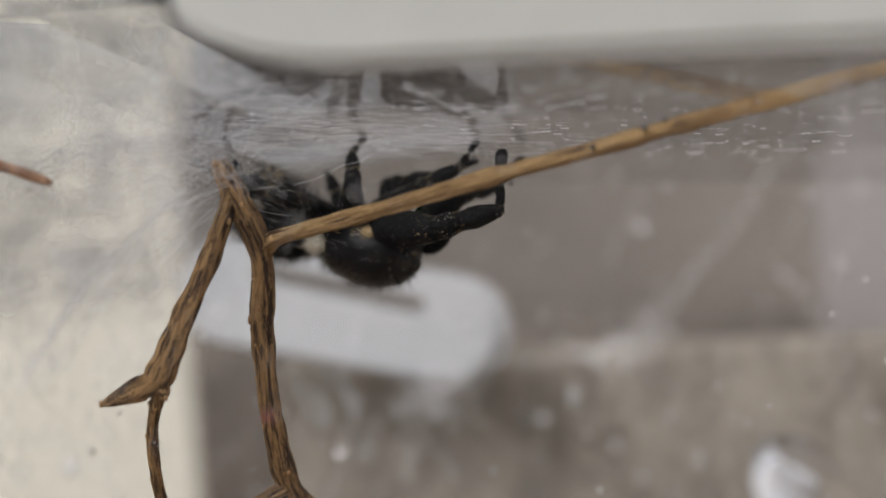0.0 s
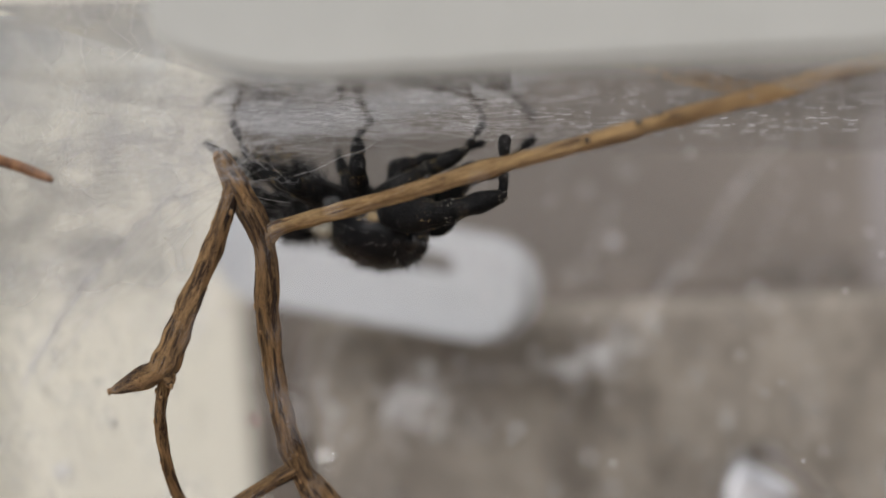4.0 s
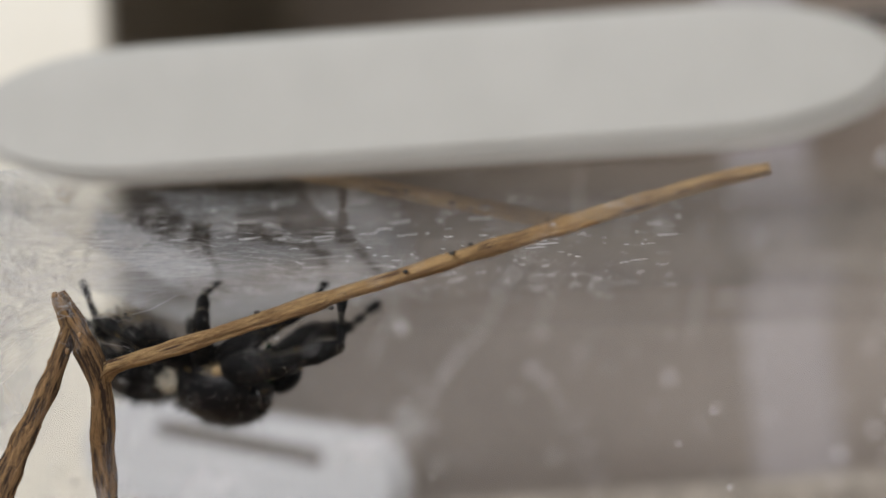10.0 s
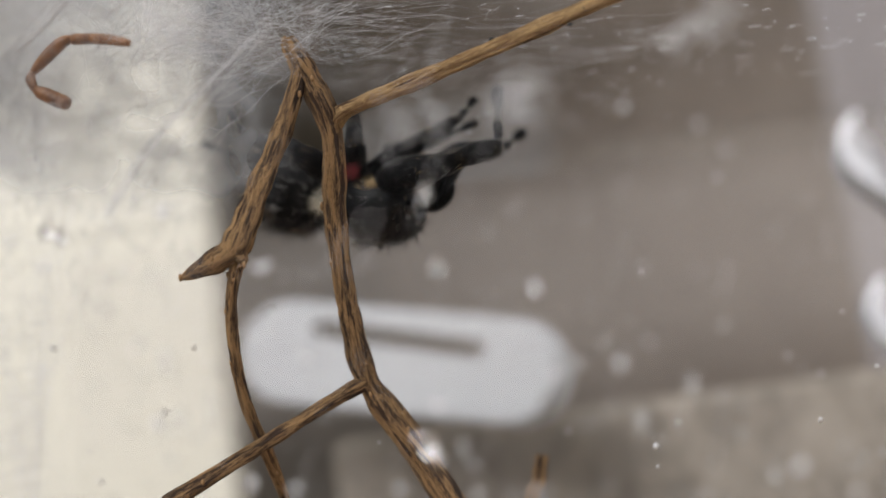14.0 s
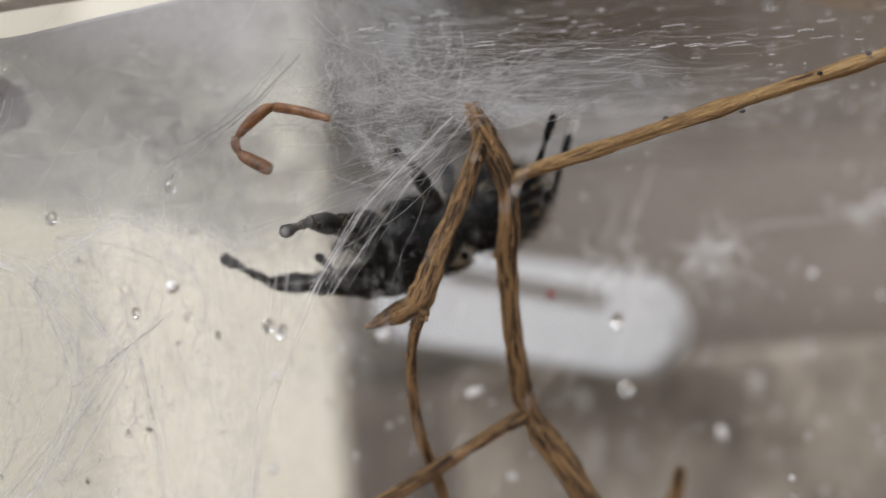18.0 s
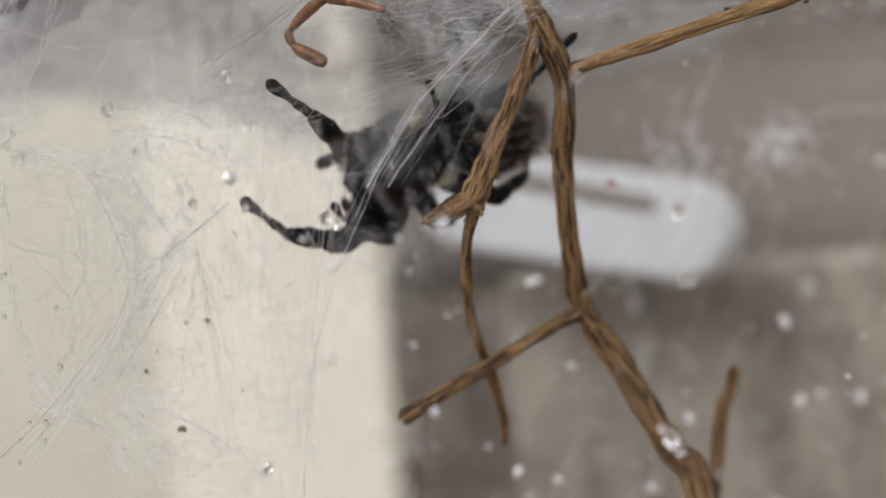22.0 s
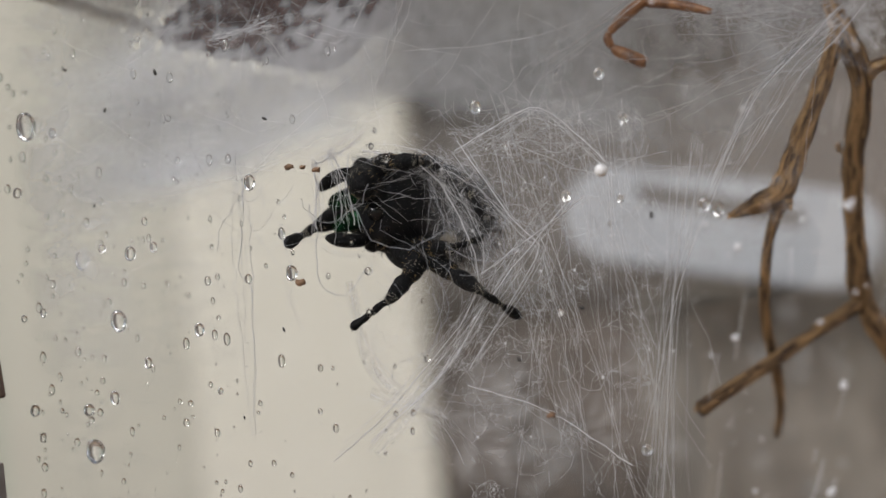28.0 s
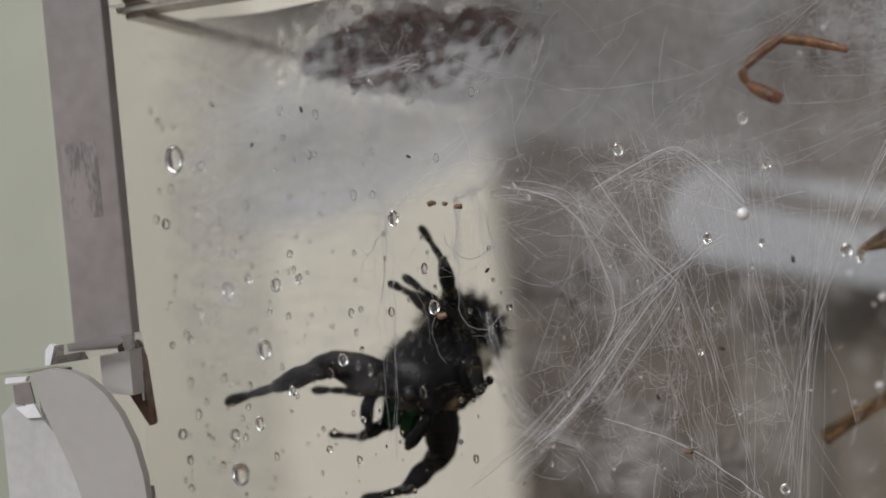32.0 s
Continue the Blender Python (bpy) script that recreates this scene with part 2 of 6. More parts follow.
FILM = silk_material("condensation_film", 0.42, 420, (0.55, 1, 1), (0.66, 0.67, 0.69), low=0.44, high=0.6)
SILK_STREAK = silk_material("streaked_silk_sheet", 0.5, 1300, (0.22, 0.9, 1.6), (0.62, 0.62, 0.63), low=0.44, high=0.62)

FAINT = clear_acrylic("dried_water", haze=0.3, haze_scale=900.0)
LILAC = textured("pale_lilac_paint", (0.25, 0.227, 0.235), (0.31, 0.287, 0.295), 20, 0.6, 0.1)
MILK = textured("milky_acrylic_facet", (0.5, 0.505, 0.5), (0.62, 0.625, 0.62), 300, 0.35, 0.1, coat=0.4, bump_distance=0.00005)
SILK_BAND = silk_material("silk_band", 0.58, 1400, (1, 1, 1), (0.8, 0.8, 0.81), low=0.38, high=0.64)
SILK_VEIL = silk_material("silk_veil", 0.44, 900, (1.2, 1, 0.7), (0.6, 0.605, 0.62), low=0.44, high=0.64)
SCUFF = textured("scuffed_edge", (0.14, 0.128, 0.128), (0.29, 0.262, 0.26), 900, 0.4, 0.3, (1, 1, 0.3), bump_distance=0.0001, band=(0.44, 0.6))
LIP = textured("greyish_glassy_lip", (0.34, 0.33, 0.3), (0.56, 0.55, 0.5), 500, 0.25, 0.2, bump_distance=0.0001, coat=0.5)
BRACKET = textured("brown_reflecting_edge", (0.02, 0.012, 0.01), (0.17, 0.1, 0.07), 260, 0.12, 0.1, coat=0.6, bump_distance=0.0001)
SAW_CUT = textured("dark_saw_cut", (0.012, 0.008, 0.006), (0.06, 0.035, 0.025), 500, 0.7, 0.3, bump_distance=0.0001)
GLINT_DROP = textured("white_drop_glint", (0.85, 0.85, 0.86), (0.95, 0.95, 0.95), 900, 0.08, 0.0, coat=1.0)
ORANGE = textured("shed_leg_skin", (0.07, 0.024, 0.009), (0.42, 0.2, 0.085), 1300, 0.4, 0.3, coat=0.3, bump_distance=0.00004)
CRUMB = textured("brown_crumb", (0.12, 0.065, 0.035), (0.27, 0.16, 0.09), 900, 0.7, 0.5, bump_distance=0.00004)
RED = textured("red_mite_skin", (0.12, 0.005, 0.01), (0.32, 0.015, 0.025), 2000, 0.3, 0.1, bump_distance=0.00002)
SPECK = textured("dark_frass", (0.01, 0.01, 0.01), (0.05, 0.045, 0.04), 1500, 0.6, 0.3, bump_distance=0.00003)
DUST = textured("pale_dust", (0.5, 0.5, 0.51), (0.72, 0.72, 0.73), 1500, 0.8, 0.2, bump_distance=0.00003)
CLUMP = textured("dark_purple_brown_husk", (0.04, 0.016, 0.014), (0.34, 0.19, 0.165), 900, 0.8, 1.0, spots=(0.44, 0.35, 0.335), spot_scale=1100, spot_size=0.4, bump_distance=0.0004)
BLACK = textured("black_hair_coat", (0.0015, 0.0015, 0.0018), (0.009, 0.009, 0.0095), 900, 0.5, 1.0, bump_distance=0.0003, specular=0.1)
ABDOMEN = textured("mottled_black_abdomen", (0.002, 0.002, 0.0022), (0.014, 0.013, 0.012), 900, 0.6, 1.0, spots=(0.15, 0.127, 0.104), spot_scale=620, spot_size=0.25, bump_distance=0.0003, specular=0.1)
BLACK_GLOSS = textured("black_carapace", (0.004, 0.004, 0.005), (0.010, 0.010, 0.011), 900, 0.3, 0.6, bump_distance=0.0001, specular=0.2)
EYE = textured("black_eye", (0.002, 0.002, 0.003), (0.004, 0.004, 0.005), 600, 0.04, 0.0)
GREEN = textured("green_iridescent_jaw", (0.002, 0.003, 0.002), (0.006, 0.07, 0.022), 1500, 0.2, 0.2, metallic=0.85, bump_distance=0.00003)
TAN = textured("tan_hair_band", (0.06, 0.04, 0.02), (0.5, 0.36, 0.18), 1500, 0.7, 0.5, bump_distance=0.00004)
PALE = textured("cream_hair_tuft", (0.36, 0.33, 0.26), (0.86, 0.81, 0.68), 1500, 0.8, 0.5, bump_distance=0.00004)
BLACK_HAIR = thread_material("black_bristle", (0.006, 0.006, 0.0065), 0.5, 0.02, 0.1)
GREY_HAIR = thread_material("grey_hair", (0.24, 0.232, 0.224), 0.5, 0.2)
TAN_HAIR = thread_material("tan_hair", (0.72, 0.52, 0.25), 0.5, 0.2)
CREAM_HAIR = thread_material("cream_hair", (0.9, 0.84, 0.7), 0.5, 0.3)
THREAD_DULL = thread_material("dull_silk_thread", (0.62, 0.61, 0.62), 0.5, 0.3)
GREY_SILK = thread_material("grey_silk_thread", (0.5, 0.51, 0.55), 0.6, 0.3)
DUST_THREAD = thread_material("white_scratch", (0.86, 0.86, 0.87), 0.5, 0.1)


# ---------- mesh helpers ----------
def finish(name, bm, mat, parent=None, label="", smooth=True):
    mesh = bpy.data.meshes.new(name)
    flat = bm.faces.layers.int.get("flat")
    bmesh.ops.recalc_face_normals(bm, faces=bm.faces[:])
    bm.to_mesh(mesh)
    bm.free()
    if smooth and not flat:
        mesh.shade_smooth()
    mesh.materials.append(mat)
    ob = new(name, mesh)
    if parent:
        ob.parent = parent
    if label:
        ob["label"] = label
    return ob


def part(name, bm, mat, parent, label="", smooth=True):
    return finish(name, bm, mat, parent, label, smooth)


def thing(name, label, category, place=(0, 0, 0), group="", kind=""):
    ob = new(name)
    ob.location = mm(*place)
    ob.empty_display_size = 0.002
    return tagged(ob, label, category, group, kind)


def block(x0, x1, y0, y1, z0, z1, bevel=0.3, segments=2):
    """A bevelled block, in millimetres."""
    bm = bmesh.new()
    bm.faces.layers.int.new("flat")
    bmesh.ops.create_cube(bm, size=1)
    bmesh.ops.scale(bm, vec=((x1 - x0) * MM, (y1 - y0) * MM, (z1 - z0) * MM), verts=bm.verts)
    bmesh.ops.translate(bm, vec=mm((x0 + x1) / 2, (y0 + y1) / 2, (z0 + z1) / 2), verts=bm.verts)
    if bevel:
        bmesh.ops.bevel(bm, geom=bm.edges[:], offset=bevel * MM, segments=segments, affect="EDGES", profile=0.6)
    return bm


def smooth_line(points, steps=6):
    """Catmull-Rom through points (each a list of numbers, the last a radius)."""
    pts = [np.array(p, float) for p in points]
    pts = [2 * pts[0] - pts[1]] + pts + [2 * pts[-1] - pts[-2]]
    out = []
    for a, b, c, d in zip(pts, pts[1:], pts[2:], pts[3:]):
        for k in range(steps):
            t = k / steps
            out.append(0.5 * (2 * b + (c - a) * t + (2 * a - 5 * b + 4 * c - d) * t * t + (3 * b - a - 3 * c + d) * t ** 3))
    out.append(pts[-2])
    return out


def tube(bm, line, sides=8, knobs=0.0, rng=None, caps=True, ridges=0.0):
    """A tube along rows of x, y, z, radius in millimetres; knobs: unevenness of its radius; ridges: folds that run along it."""
    rings, up = [], Vector((0.13, 0.97, 0.2))
    grain = bm.verts.layers.float_vector.get("grain") or bm.verts.layers.float_vector.new("grain")
    run = 0.0
    count = len(line)
    for i, (x, y, z, r) in enumerate(line):
        a, b = Vector(line[max(i - 1, 0)][:3]), Vector(line[min(i + 1, count - 1)][:3])
        d = (b - a).normalized()
        side = d.cross(up).normalized()
        other = side.cross(d)
        ring = []
        run += (b - a).length / 2
        for k in range(sides):
            s = 2 * math.pi * k / sides
            rr = r * (1 + (rng.uniform(-knobs, knobs) if rng else 0) + (ridges * noise.noise(Vector((math.cos(s) * 2.6, math.sin(s) * 2.6, run * 0.22))) if ridges else 0))
            ring.append(bm.verts.new((Vector((x, y, z)) + (side * math.cos(s) + other * math.sin(s)) * rr) * MM))
            ring[-1][grain] = Vector((math.cos(s) * r, math.sin(s) * r, run)) * MM
        rings.append(ring)
    for p, q in zip(rings, rings[1:]):
        for k in range(sides):
            bm.faces.new((p[k], p[(k + 1) % sides], q[(k + 1) % sides], q[k]))
    if caps:
        bm.faces.new(rings[0][::-1])
        bm.faces.new(rings[-1])
    return bm


def stadium(cx, cz, length, width, angle, count=10):
    """The outline of a slot with round ends, from its first end's centre (cx, cz) along angle, in the x-z plane."""
    d = Vector((math.cos(angle), math.sin(angle)))
    n = Vector((-d.y, d.x))
    out = []
    for end, sign in ((Vector((cx, cz)) + d * length, 1), (Vector((cx, cz)), -1)):
        for k in range(count + 1):
            s = math.pi * (k / count - 0.5)
            out.append(end + d * sign * math.cos(s) * width / 2 + n * sign * math.sin(s) * width / 2)
    return out


def rounded(x0, x1, z0, z1, r, count=6):
    out = []
    for cx, cz, a in ((x1 - r, z0 + r, -90), (x1 - r, z1 - r, 0), (x0 + r, z1 - r, 90), (x0 + r, z0 + r, 180)):
        for k in range(count + 1):
            s = radians(a + 90 * k / count)
            out.append(Vector((cx + r * math.cos(s), cz + r * math.sin(s))))
    return out


def plate(outline, holes, y0, y1, bevel=0.0):
    """A flat plate with holes, cut through from y0 to y1."""
    bm = bmesh.new()
    edges = []
    for loop in (outline, *holes):
        verts = [bm.verts.new(mm(p.x, y0, p.y)) for p in loop]
        edges += [bm.edges.new((a, b)) for a, b in zip(verts, verts[1:] + verts[:1])]
    bmesh.ops.triangle_fill(bm, use_beauty=True, edges=edges)
    if y1 != y0:
        made = bmesh.ops.extrude_face_region(bm, geom=bm.faces[:])
        bmesh.ops.translate(bm, vec=mm(0, y1 - y0, 0), verts=[v for v in made["geom"] if isinstance(v, bmesh.types.BMVert)])
    return bm


def rim(outline, y0, y1, thick):
    """The lining of a hole: a thin band along its outline."""
    bm = bmesh.new()
    count = len(outline)
    rows = []
    for i, p in enumerate(outline):
        d = (outline[(i + 1) % count] - outline[i - 1]).normalized()
        n = Vector((-d.y, d.x))
        inner = p + n * thick
        rows.append([bm.verts.new(mm(q.x, y, q.y)) for q, y in ((p, y0), (inner, y0), (inner, y1), (p, y1))])
    for a, b in zip(rows, rows[1:] + rows[:1]):
        for k in range(4):
            bm.faces.new((a[k], a[(k + 1) % 4], b[(k + 1) % 4], b[k]))
    return bm


# ---------- the room round the table ----------
def build_room():
    tagged(finish("floor", block(-1300, 1300, -1300, 1300, -860, -840, 0), FLOOR), "brown wooden floor of the room", "floor", kind="structure")
    tagged(finish("ceiling", block(-1300, 1300, -1300, 1300, 1400, 1420, 0), ROOM), "plain pale ceiling of the room", "ceiling", kind="structure")
    tagged(finish("wall_east", block(1300, 1320, -1300, 1300, -840, 1400, 0), ROOM), "plain pale wall of the room", "wall", kind="structure")
    tagged(finish("wall_west", block(-1320, -1300, -1300, 1300, -840, 1400, 0), GREENISH), "pale green-grey painted wall", "wall", kind="structure")
    # the wall behind the camera, with its window opening
    hole = [Vector(p) for p in ((-1100, 60), (400, 60), (400, 1060), (-1100, 1060))]
    outline = [Vector(p) for p in ((-1300, -840), (1300, -840), (1300, 1400), (-1300, 1400))]
    tagged(finish("wall_south", plate(outline, [hole], -1300, -1280), ROOM, smooth=False), "pale wall with a wide window opening", "wall", kind="structure")
    tagged(finish("wall_north", block(-1300, 1300, 900, 920, -840, 1400, 0), BROWN), "brown-grey cloth-hung wall, out of focus", "wall", kind="structure")
    table = thing("table", "brown wooden table under the clear box", "table", (0, 0, -83))
    part("tabletop", block(-500, 500, -250, 300, -25, 0, 3), TABLE, table)
    for x in (-470, 470):
        for y in (-220, 270):
            part("leg", block(x - 20, x + 20, y - 20, y + 20, -757, -25, 3), TABLE, table)


def build_backdrop():
    """What stands behind the box: a cream post with a green-grey return, and a brown upholstered bench."""
    post = thing("door_post", "cream painted post behind the clear box", "post", (0, 0, -840))
    part("shaft", block(-300, -92.5, 250, 256, 0, 2240, 1.5, 3), CREAM, post)
    part("side_board", block(-204, -152.0, 249.2, 249.9, 0, 2240, 0), BEIGE, post, "beige-grey painted board")
    part("return_panel", block(-620, -204.0, 248.9, 249.8, 0, 2240, 0), GREENISH, post, "pale green-grey painted panel")
    part("low_panel", block(-92.4, 60, 251, 256, 0, 825, 2, 3), LOW_FELT, post, "brown felt-covered low panel")
    bench = thing("bench", "brown cloth-covered bench, out of focus", "bench", (0, 0, -840))
    part("seat_cushion", block(-150, 900, 480, 880, 300, 760, 14, 3), BROWN, bench)
    part("back_cushion", block(-150, 900, 640, 890, 764, 1400, 22, 3), BROWN, bench)
    slat = thing("pale_slat", "pale lilac-grey painted slat behind the box", "slat", (47, 205, -83))
    part("board", block(-6, 9, -3, 3, 0, 330, 1.5, 3), LILAC, slat)
    board = thing("felt_board", "brown felt backing board behind the box", "board", (0, 0, -83))
    part("felt", block(-25, 120, 88, 96, 0, 78, 1.5, 3), BROWN_LOW, board)


# ---------- the clear box ----------
def lid_height(x, y):
    """The height of the lid panel's underside, which falls to the back and to one side."""
    return 13.35 - 0.075 * (x - 1.5) - 0.07 * (y - 22)


def build_box():
    box = thing("acrylic_box", "clear acrylic spider enclosure on the table", "enclosure", (0, 0, -83))
    base = 83

    def at(bm):
        bmesh.ops.translate(bm, vec=mm(0, 0, base), verts=bm.verts)
        return bm

    slots = [(20.1 + 5.3 * i, -1.0, min(24.0, (45.0 - 20.1 - 5.3 * i) * 1.414 - 3.0)) for i in range(5)]
    slots += [(20.1, -1.0 - 5.5 * j, 24.0 - 4.0 * max(0, j - 2)) for j in range(1, 5)]
    slots = [s for s in slots if s[2] > 3]
    holes = [stadium(x, z, length, 2.5, radians(-45), 10) for x, z, length in slots]
    # each slot narrows to the inside, towards its upper side
    inner = [stadium(x + 1.55, z - 1.0, length - 1.6, 1.62, radians(-45), 10) for x, z, length in slots]
    outline = [Vector(p) for p in ((-45.7, -80), (46.4, -80), (46.4, 17.0), (-45.7, 17.0))]
    front = part("front_panel", at(plate(outline, holes, -3, 0)), ACRYLIC, box, "clear front panel with slanted vent slots", smooth=False)
    front.visible_shadow = False
    for wide, narrow in zip(holes, inner):
        bm = bmesh.new()
        rows = []
        for p, q in zip(wide, narrow):
            rows.append([bm.verts.new(mm(*v)) for v in ((p.x, -3.03, p.y), (p.x * 0.9 + q.x * 0.1, -3.03, p.y * 0.9 + q.y * 0.1), (q.x, -0.6, q.y), (q.x, 0.05, q.y), (p.x, 0.05, p.y))])
        for a, b in zip(rows, rows[1:] + rows[:1]):
            for k in range(5):
                bm.faces.new((a[k], a[(k + 1) % 5], b[(k + 1) % 5], b[k]))
        lining = part("vent_slot_rim", at(bm), CUT_GLINT, front, "cut slot edge with its bright reflection painted white")
        # the slot's reflection is painted: head and lower side white, upper side clear
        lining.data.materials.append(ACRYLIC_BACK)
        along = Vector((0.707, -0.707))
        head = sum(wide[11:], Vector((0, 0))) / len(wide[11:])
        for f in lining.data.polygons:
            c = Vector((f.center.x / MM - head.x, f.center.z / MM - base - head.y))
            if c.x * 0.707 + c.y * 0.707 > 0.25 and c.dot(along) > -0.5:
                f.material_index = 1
    left = part("side_panel", at(block(-49.2, -45.8, -2.2, 75, -80, 40, 0.15)), ACRYLIC_SIDE, box)
    part("side_panel_edge", at(block(-49.2, -45.8, -3.1, -2.25, -0.3, 40, 0.12)), EDGE, left, "grey frosted front edge")
    part("side_panel_edge", at(block(-49.2, -45.8, -3.1, -2.25, -80, -7.5, 0.12)), EDGE, left, "grey frosted front edge")
    right = part("side_panel", at(block(46.5, 49.8, -3, 75, -80, 20, 0.15)), ACRYLIC_BACK, box)
    back = part("back_panel", at(block(-45.7, 46.4, 72, 75, -80, 17, 0.1)), ACRYLIC_MIST, box, "clear back panel, misted and spotted with water")
    floor_panel = part("floor_panel", at(block(-49.2, 49.8, -3, 75, -83, -80.1, 0.1)), ACRYLIC_BACK, box)
    # the lid panel slopes down to the back and to one side; seen at a low angle it mirrors what hangs from it
    bm = block(-8.5, 46.3, 0.1, 52.0, 0, 2.6, 0.05)
    for v in bm.verts:
        v.co.z += lid_height(v.co.x / MM, v.co.y / MM) * MM
    top = part("top_panel", at(bm), ACRYLIC_TOP, box, "clear scratched lid panel")
    # only the underside shines; low gloss keeps the upper side from mirroring inside
    top.data.materials.append(ACRYLIC_SIDE)
    for f in top.data.polygons:
        if f.normal.z > -0.7:
            f.material_index = 1
    # the panels are glued at the back corner: no surface is left inside the joint
    for panel, side in ((back, lambda c: c.x < -45.55 * MM), (left, lambda c: c.y > 74.8 * MM)):
        bm = bmesh.new()
        bm.from_mesh(panel.data)
        bmesh.ops.delete(bm, geom=[f for f in bm.faces if side(f.calc_center_median())], context="FACES")
        bm.to_mesh(panel.data)
        bm.free()
    for ob in (left, right, back, floor_panel, top):
        ob.visible_shadow = False
    part("outer_frame_edge", at(block(-58.3, -57.0, -4, -1, -0.6, 40, 0.2)), DARK_EDGE, box, "dark glossy outer edge")
    part("scuff", at(block(-48.9, -46.8, -3.108, -3.06, 6.4, 10.3, 0.0)), SCUFF, left, "dark rubbed scuff mark")
    taper = [Vector(p) for p in ((-45.95, -0.15), (-45.7, 0.0), (-45.35, -0.1), (-45.1, -0.9), (-44.85, -4.2), (-44.95, -4.3), (-45.9, -2.7))]
    part("corner_bracket", at(plate(taper, [], -3.75, -3.05)), BRACKET, box, "dark brown reflecting corner edge", smooth=False)
    # glints along the bracket's edge, painted in as tiny white plates
    for z, h, w in ((-0.95, 0.45, 0.2), (-1.5, 0.3, 0.16), (-3.0, 1.2, 0.08)):
        part("bright_chip", at(block(-45.1 - w, -45.1 + w * 0.2, -3.83, -3.74, z, z + h, 0.02)), CUT_GLINT, box, "small white plate, a glint painted on the edge")
    shelf = part("top_rail", at(block(-45.65, -44.5, -1.0, 26, 16.55, 16.95, 0.08)), LIP, box, "greyish acrylic rail under the lid")
    shelf.visible_shadow = False
    return box


def build_batten():
    """The strip of wood over the front edge of the box."""
    batten = thing("wooden_batten", "reddish-brown wooden batten on top of the box", "batten", (0, 0, 17.3))
    part("board", block(-45.75, -14.5, -1.2, 0.8, 0.05, 4.3, 0.3, 3), LID_WOOD, batten)
    rng = random.Random(9)
    for k in range(15):
        x = -45.6 + k * 0.5
        part("saw_mark", block(x, x + 0.2, -1.27, -1.19, 0.3, 3.2 - rng.uniform(0, 1.2), 0.02, 1), SAW_CUT, batten)
    part("glassy_lip", block(-45.95, -14.0, -1.4, 0.4, -0.45, 0.0, 0.1), LIP, batten, "greyish acrylic lip under the wood")
    return batten


def build_latch():
    """The clear latch at the box's front edge, with a frosted round tab."""
    latch = thing("acrylic_latch", "clear acrylic latch with a frosted rounded tab", "latch", (-49.1, -4, -8))

    def piece(name, outline, y0, y1, mat, label="", steps=0):
        pts = [(x + 50, z + 8) for x, z in outline]
        if steps:
            pts = [tuple(p) for p in smooth_line(pts + pts[:1], steps)][:-1]
        return part(name, plate([Vector(p) for p in pts], [], y0, y1), mat, latch, label, smooth=False)

    body = piece("clear_body", ((-54.8, -22), (-54.8, -1.9), (-54.5, -1.35), (-54.0, -1.1), (-51.2, -1.0), (-50.3, -1.1), (-50.2, -22)), -2.4, 0.8, GLASSY)
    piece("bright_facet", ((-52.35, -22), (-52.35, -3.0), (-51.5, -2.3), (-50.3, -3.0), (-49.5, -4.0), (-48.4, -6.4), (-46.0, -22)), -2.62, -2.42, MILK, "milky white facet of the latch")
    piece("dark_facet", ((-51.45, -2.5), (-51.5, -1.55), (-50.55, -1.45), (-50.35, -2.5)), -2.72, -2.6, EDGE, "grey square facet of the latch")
    # two glints of the clear latch, painted in as white plates
    piece("glint", ((-51.4, -2.65), (-50.35, -2.5), (-50.0, -3.2), (-50.8, -3.2)), -2.8, -2.64, CUT_GLINT, "white plate, a glint painted on the clear latch")
    piece("top_glint", ((-51.9, -1.45), (-51.8, -1.15), (-50.6, -1.15), (-50.7, -1.4)), -2.8, -2.5, CUT_GLINT, "white strip, a glint painted on the latch's top edge")
    piece("frosted_tab", ((-50.0, -0.95), (-49.0, -0.85), (-47.9, -1.0), (-47.0, -1.4), (-46.1, -2.2), (-45.4, -3.2), (-44.8, -4.6), (-44.45, -6.2), (-44.2, -10), (-44.1, -22),
                           (-46.4, -22), (-47.6, -8.0), (-48.3, -5.7), (-48.9, -4.3), (-49.6, -2.6)), -3.3, -2.75, FROST, "pale frosted grey tab")
    piece("catch", ((-50.0, -0.75), (-49.9, 0.15), (-47.9, 0.3), (-45.9, 0.45), (-45.8, -0.35), (-47.6, -0.5)), -1.6, 0.4, GLASSY, "clear catch bar")
    # the catch's dark reflection and end highlight are painted plates as well
    piece("catch_shadow", ((-49.8, -0.75), (-49.6, -0.35), (-48.0, -0.2), (-47.8, -0.6)), -1.75, -1.62, DARK_EDGE, "dark strip, a dark reflection painted into the catch")
    piece("catch_end", ((-50.15, -0.75), (-50.05, 0.0), (-49.75, 0.3), (-49.5, 0.2), (-49.85, -0.75)), -1.85, -1.5, CUT_GLINT, "white end plate, a highlight painted on the catch")
    piece("catch_plate", ((-47.6, -2.4), (-47.6, -0.55), (-45.95, -0.35), (-45.95, -2.6)), -0.9, 0.3, FROST, "grey frosted plate")
    return latch


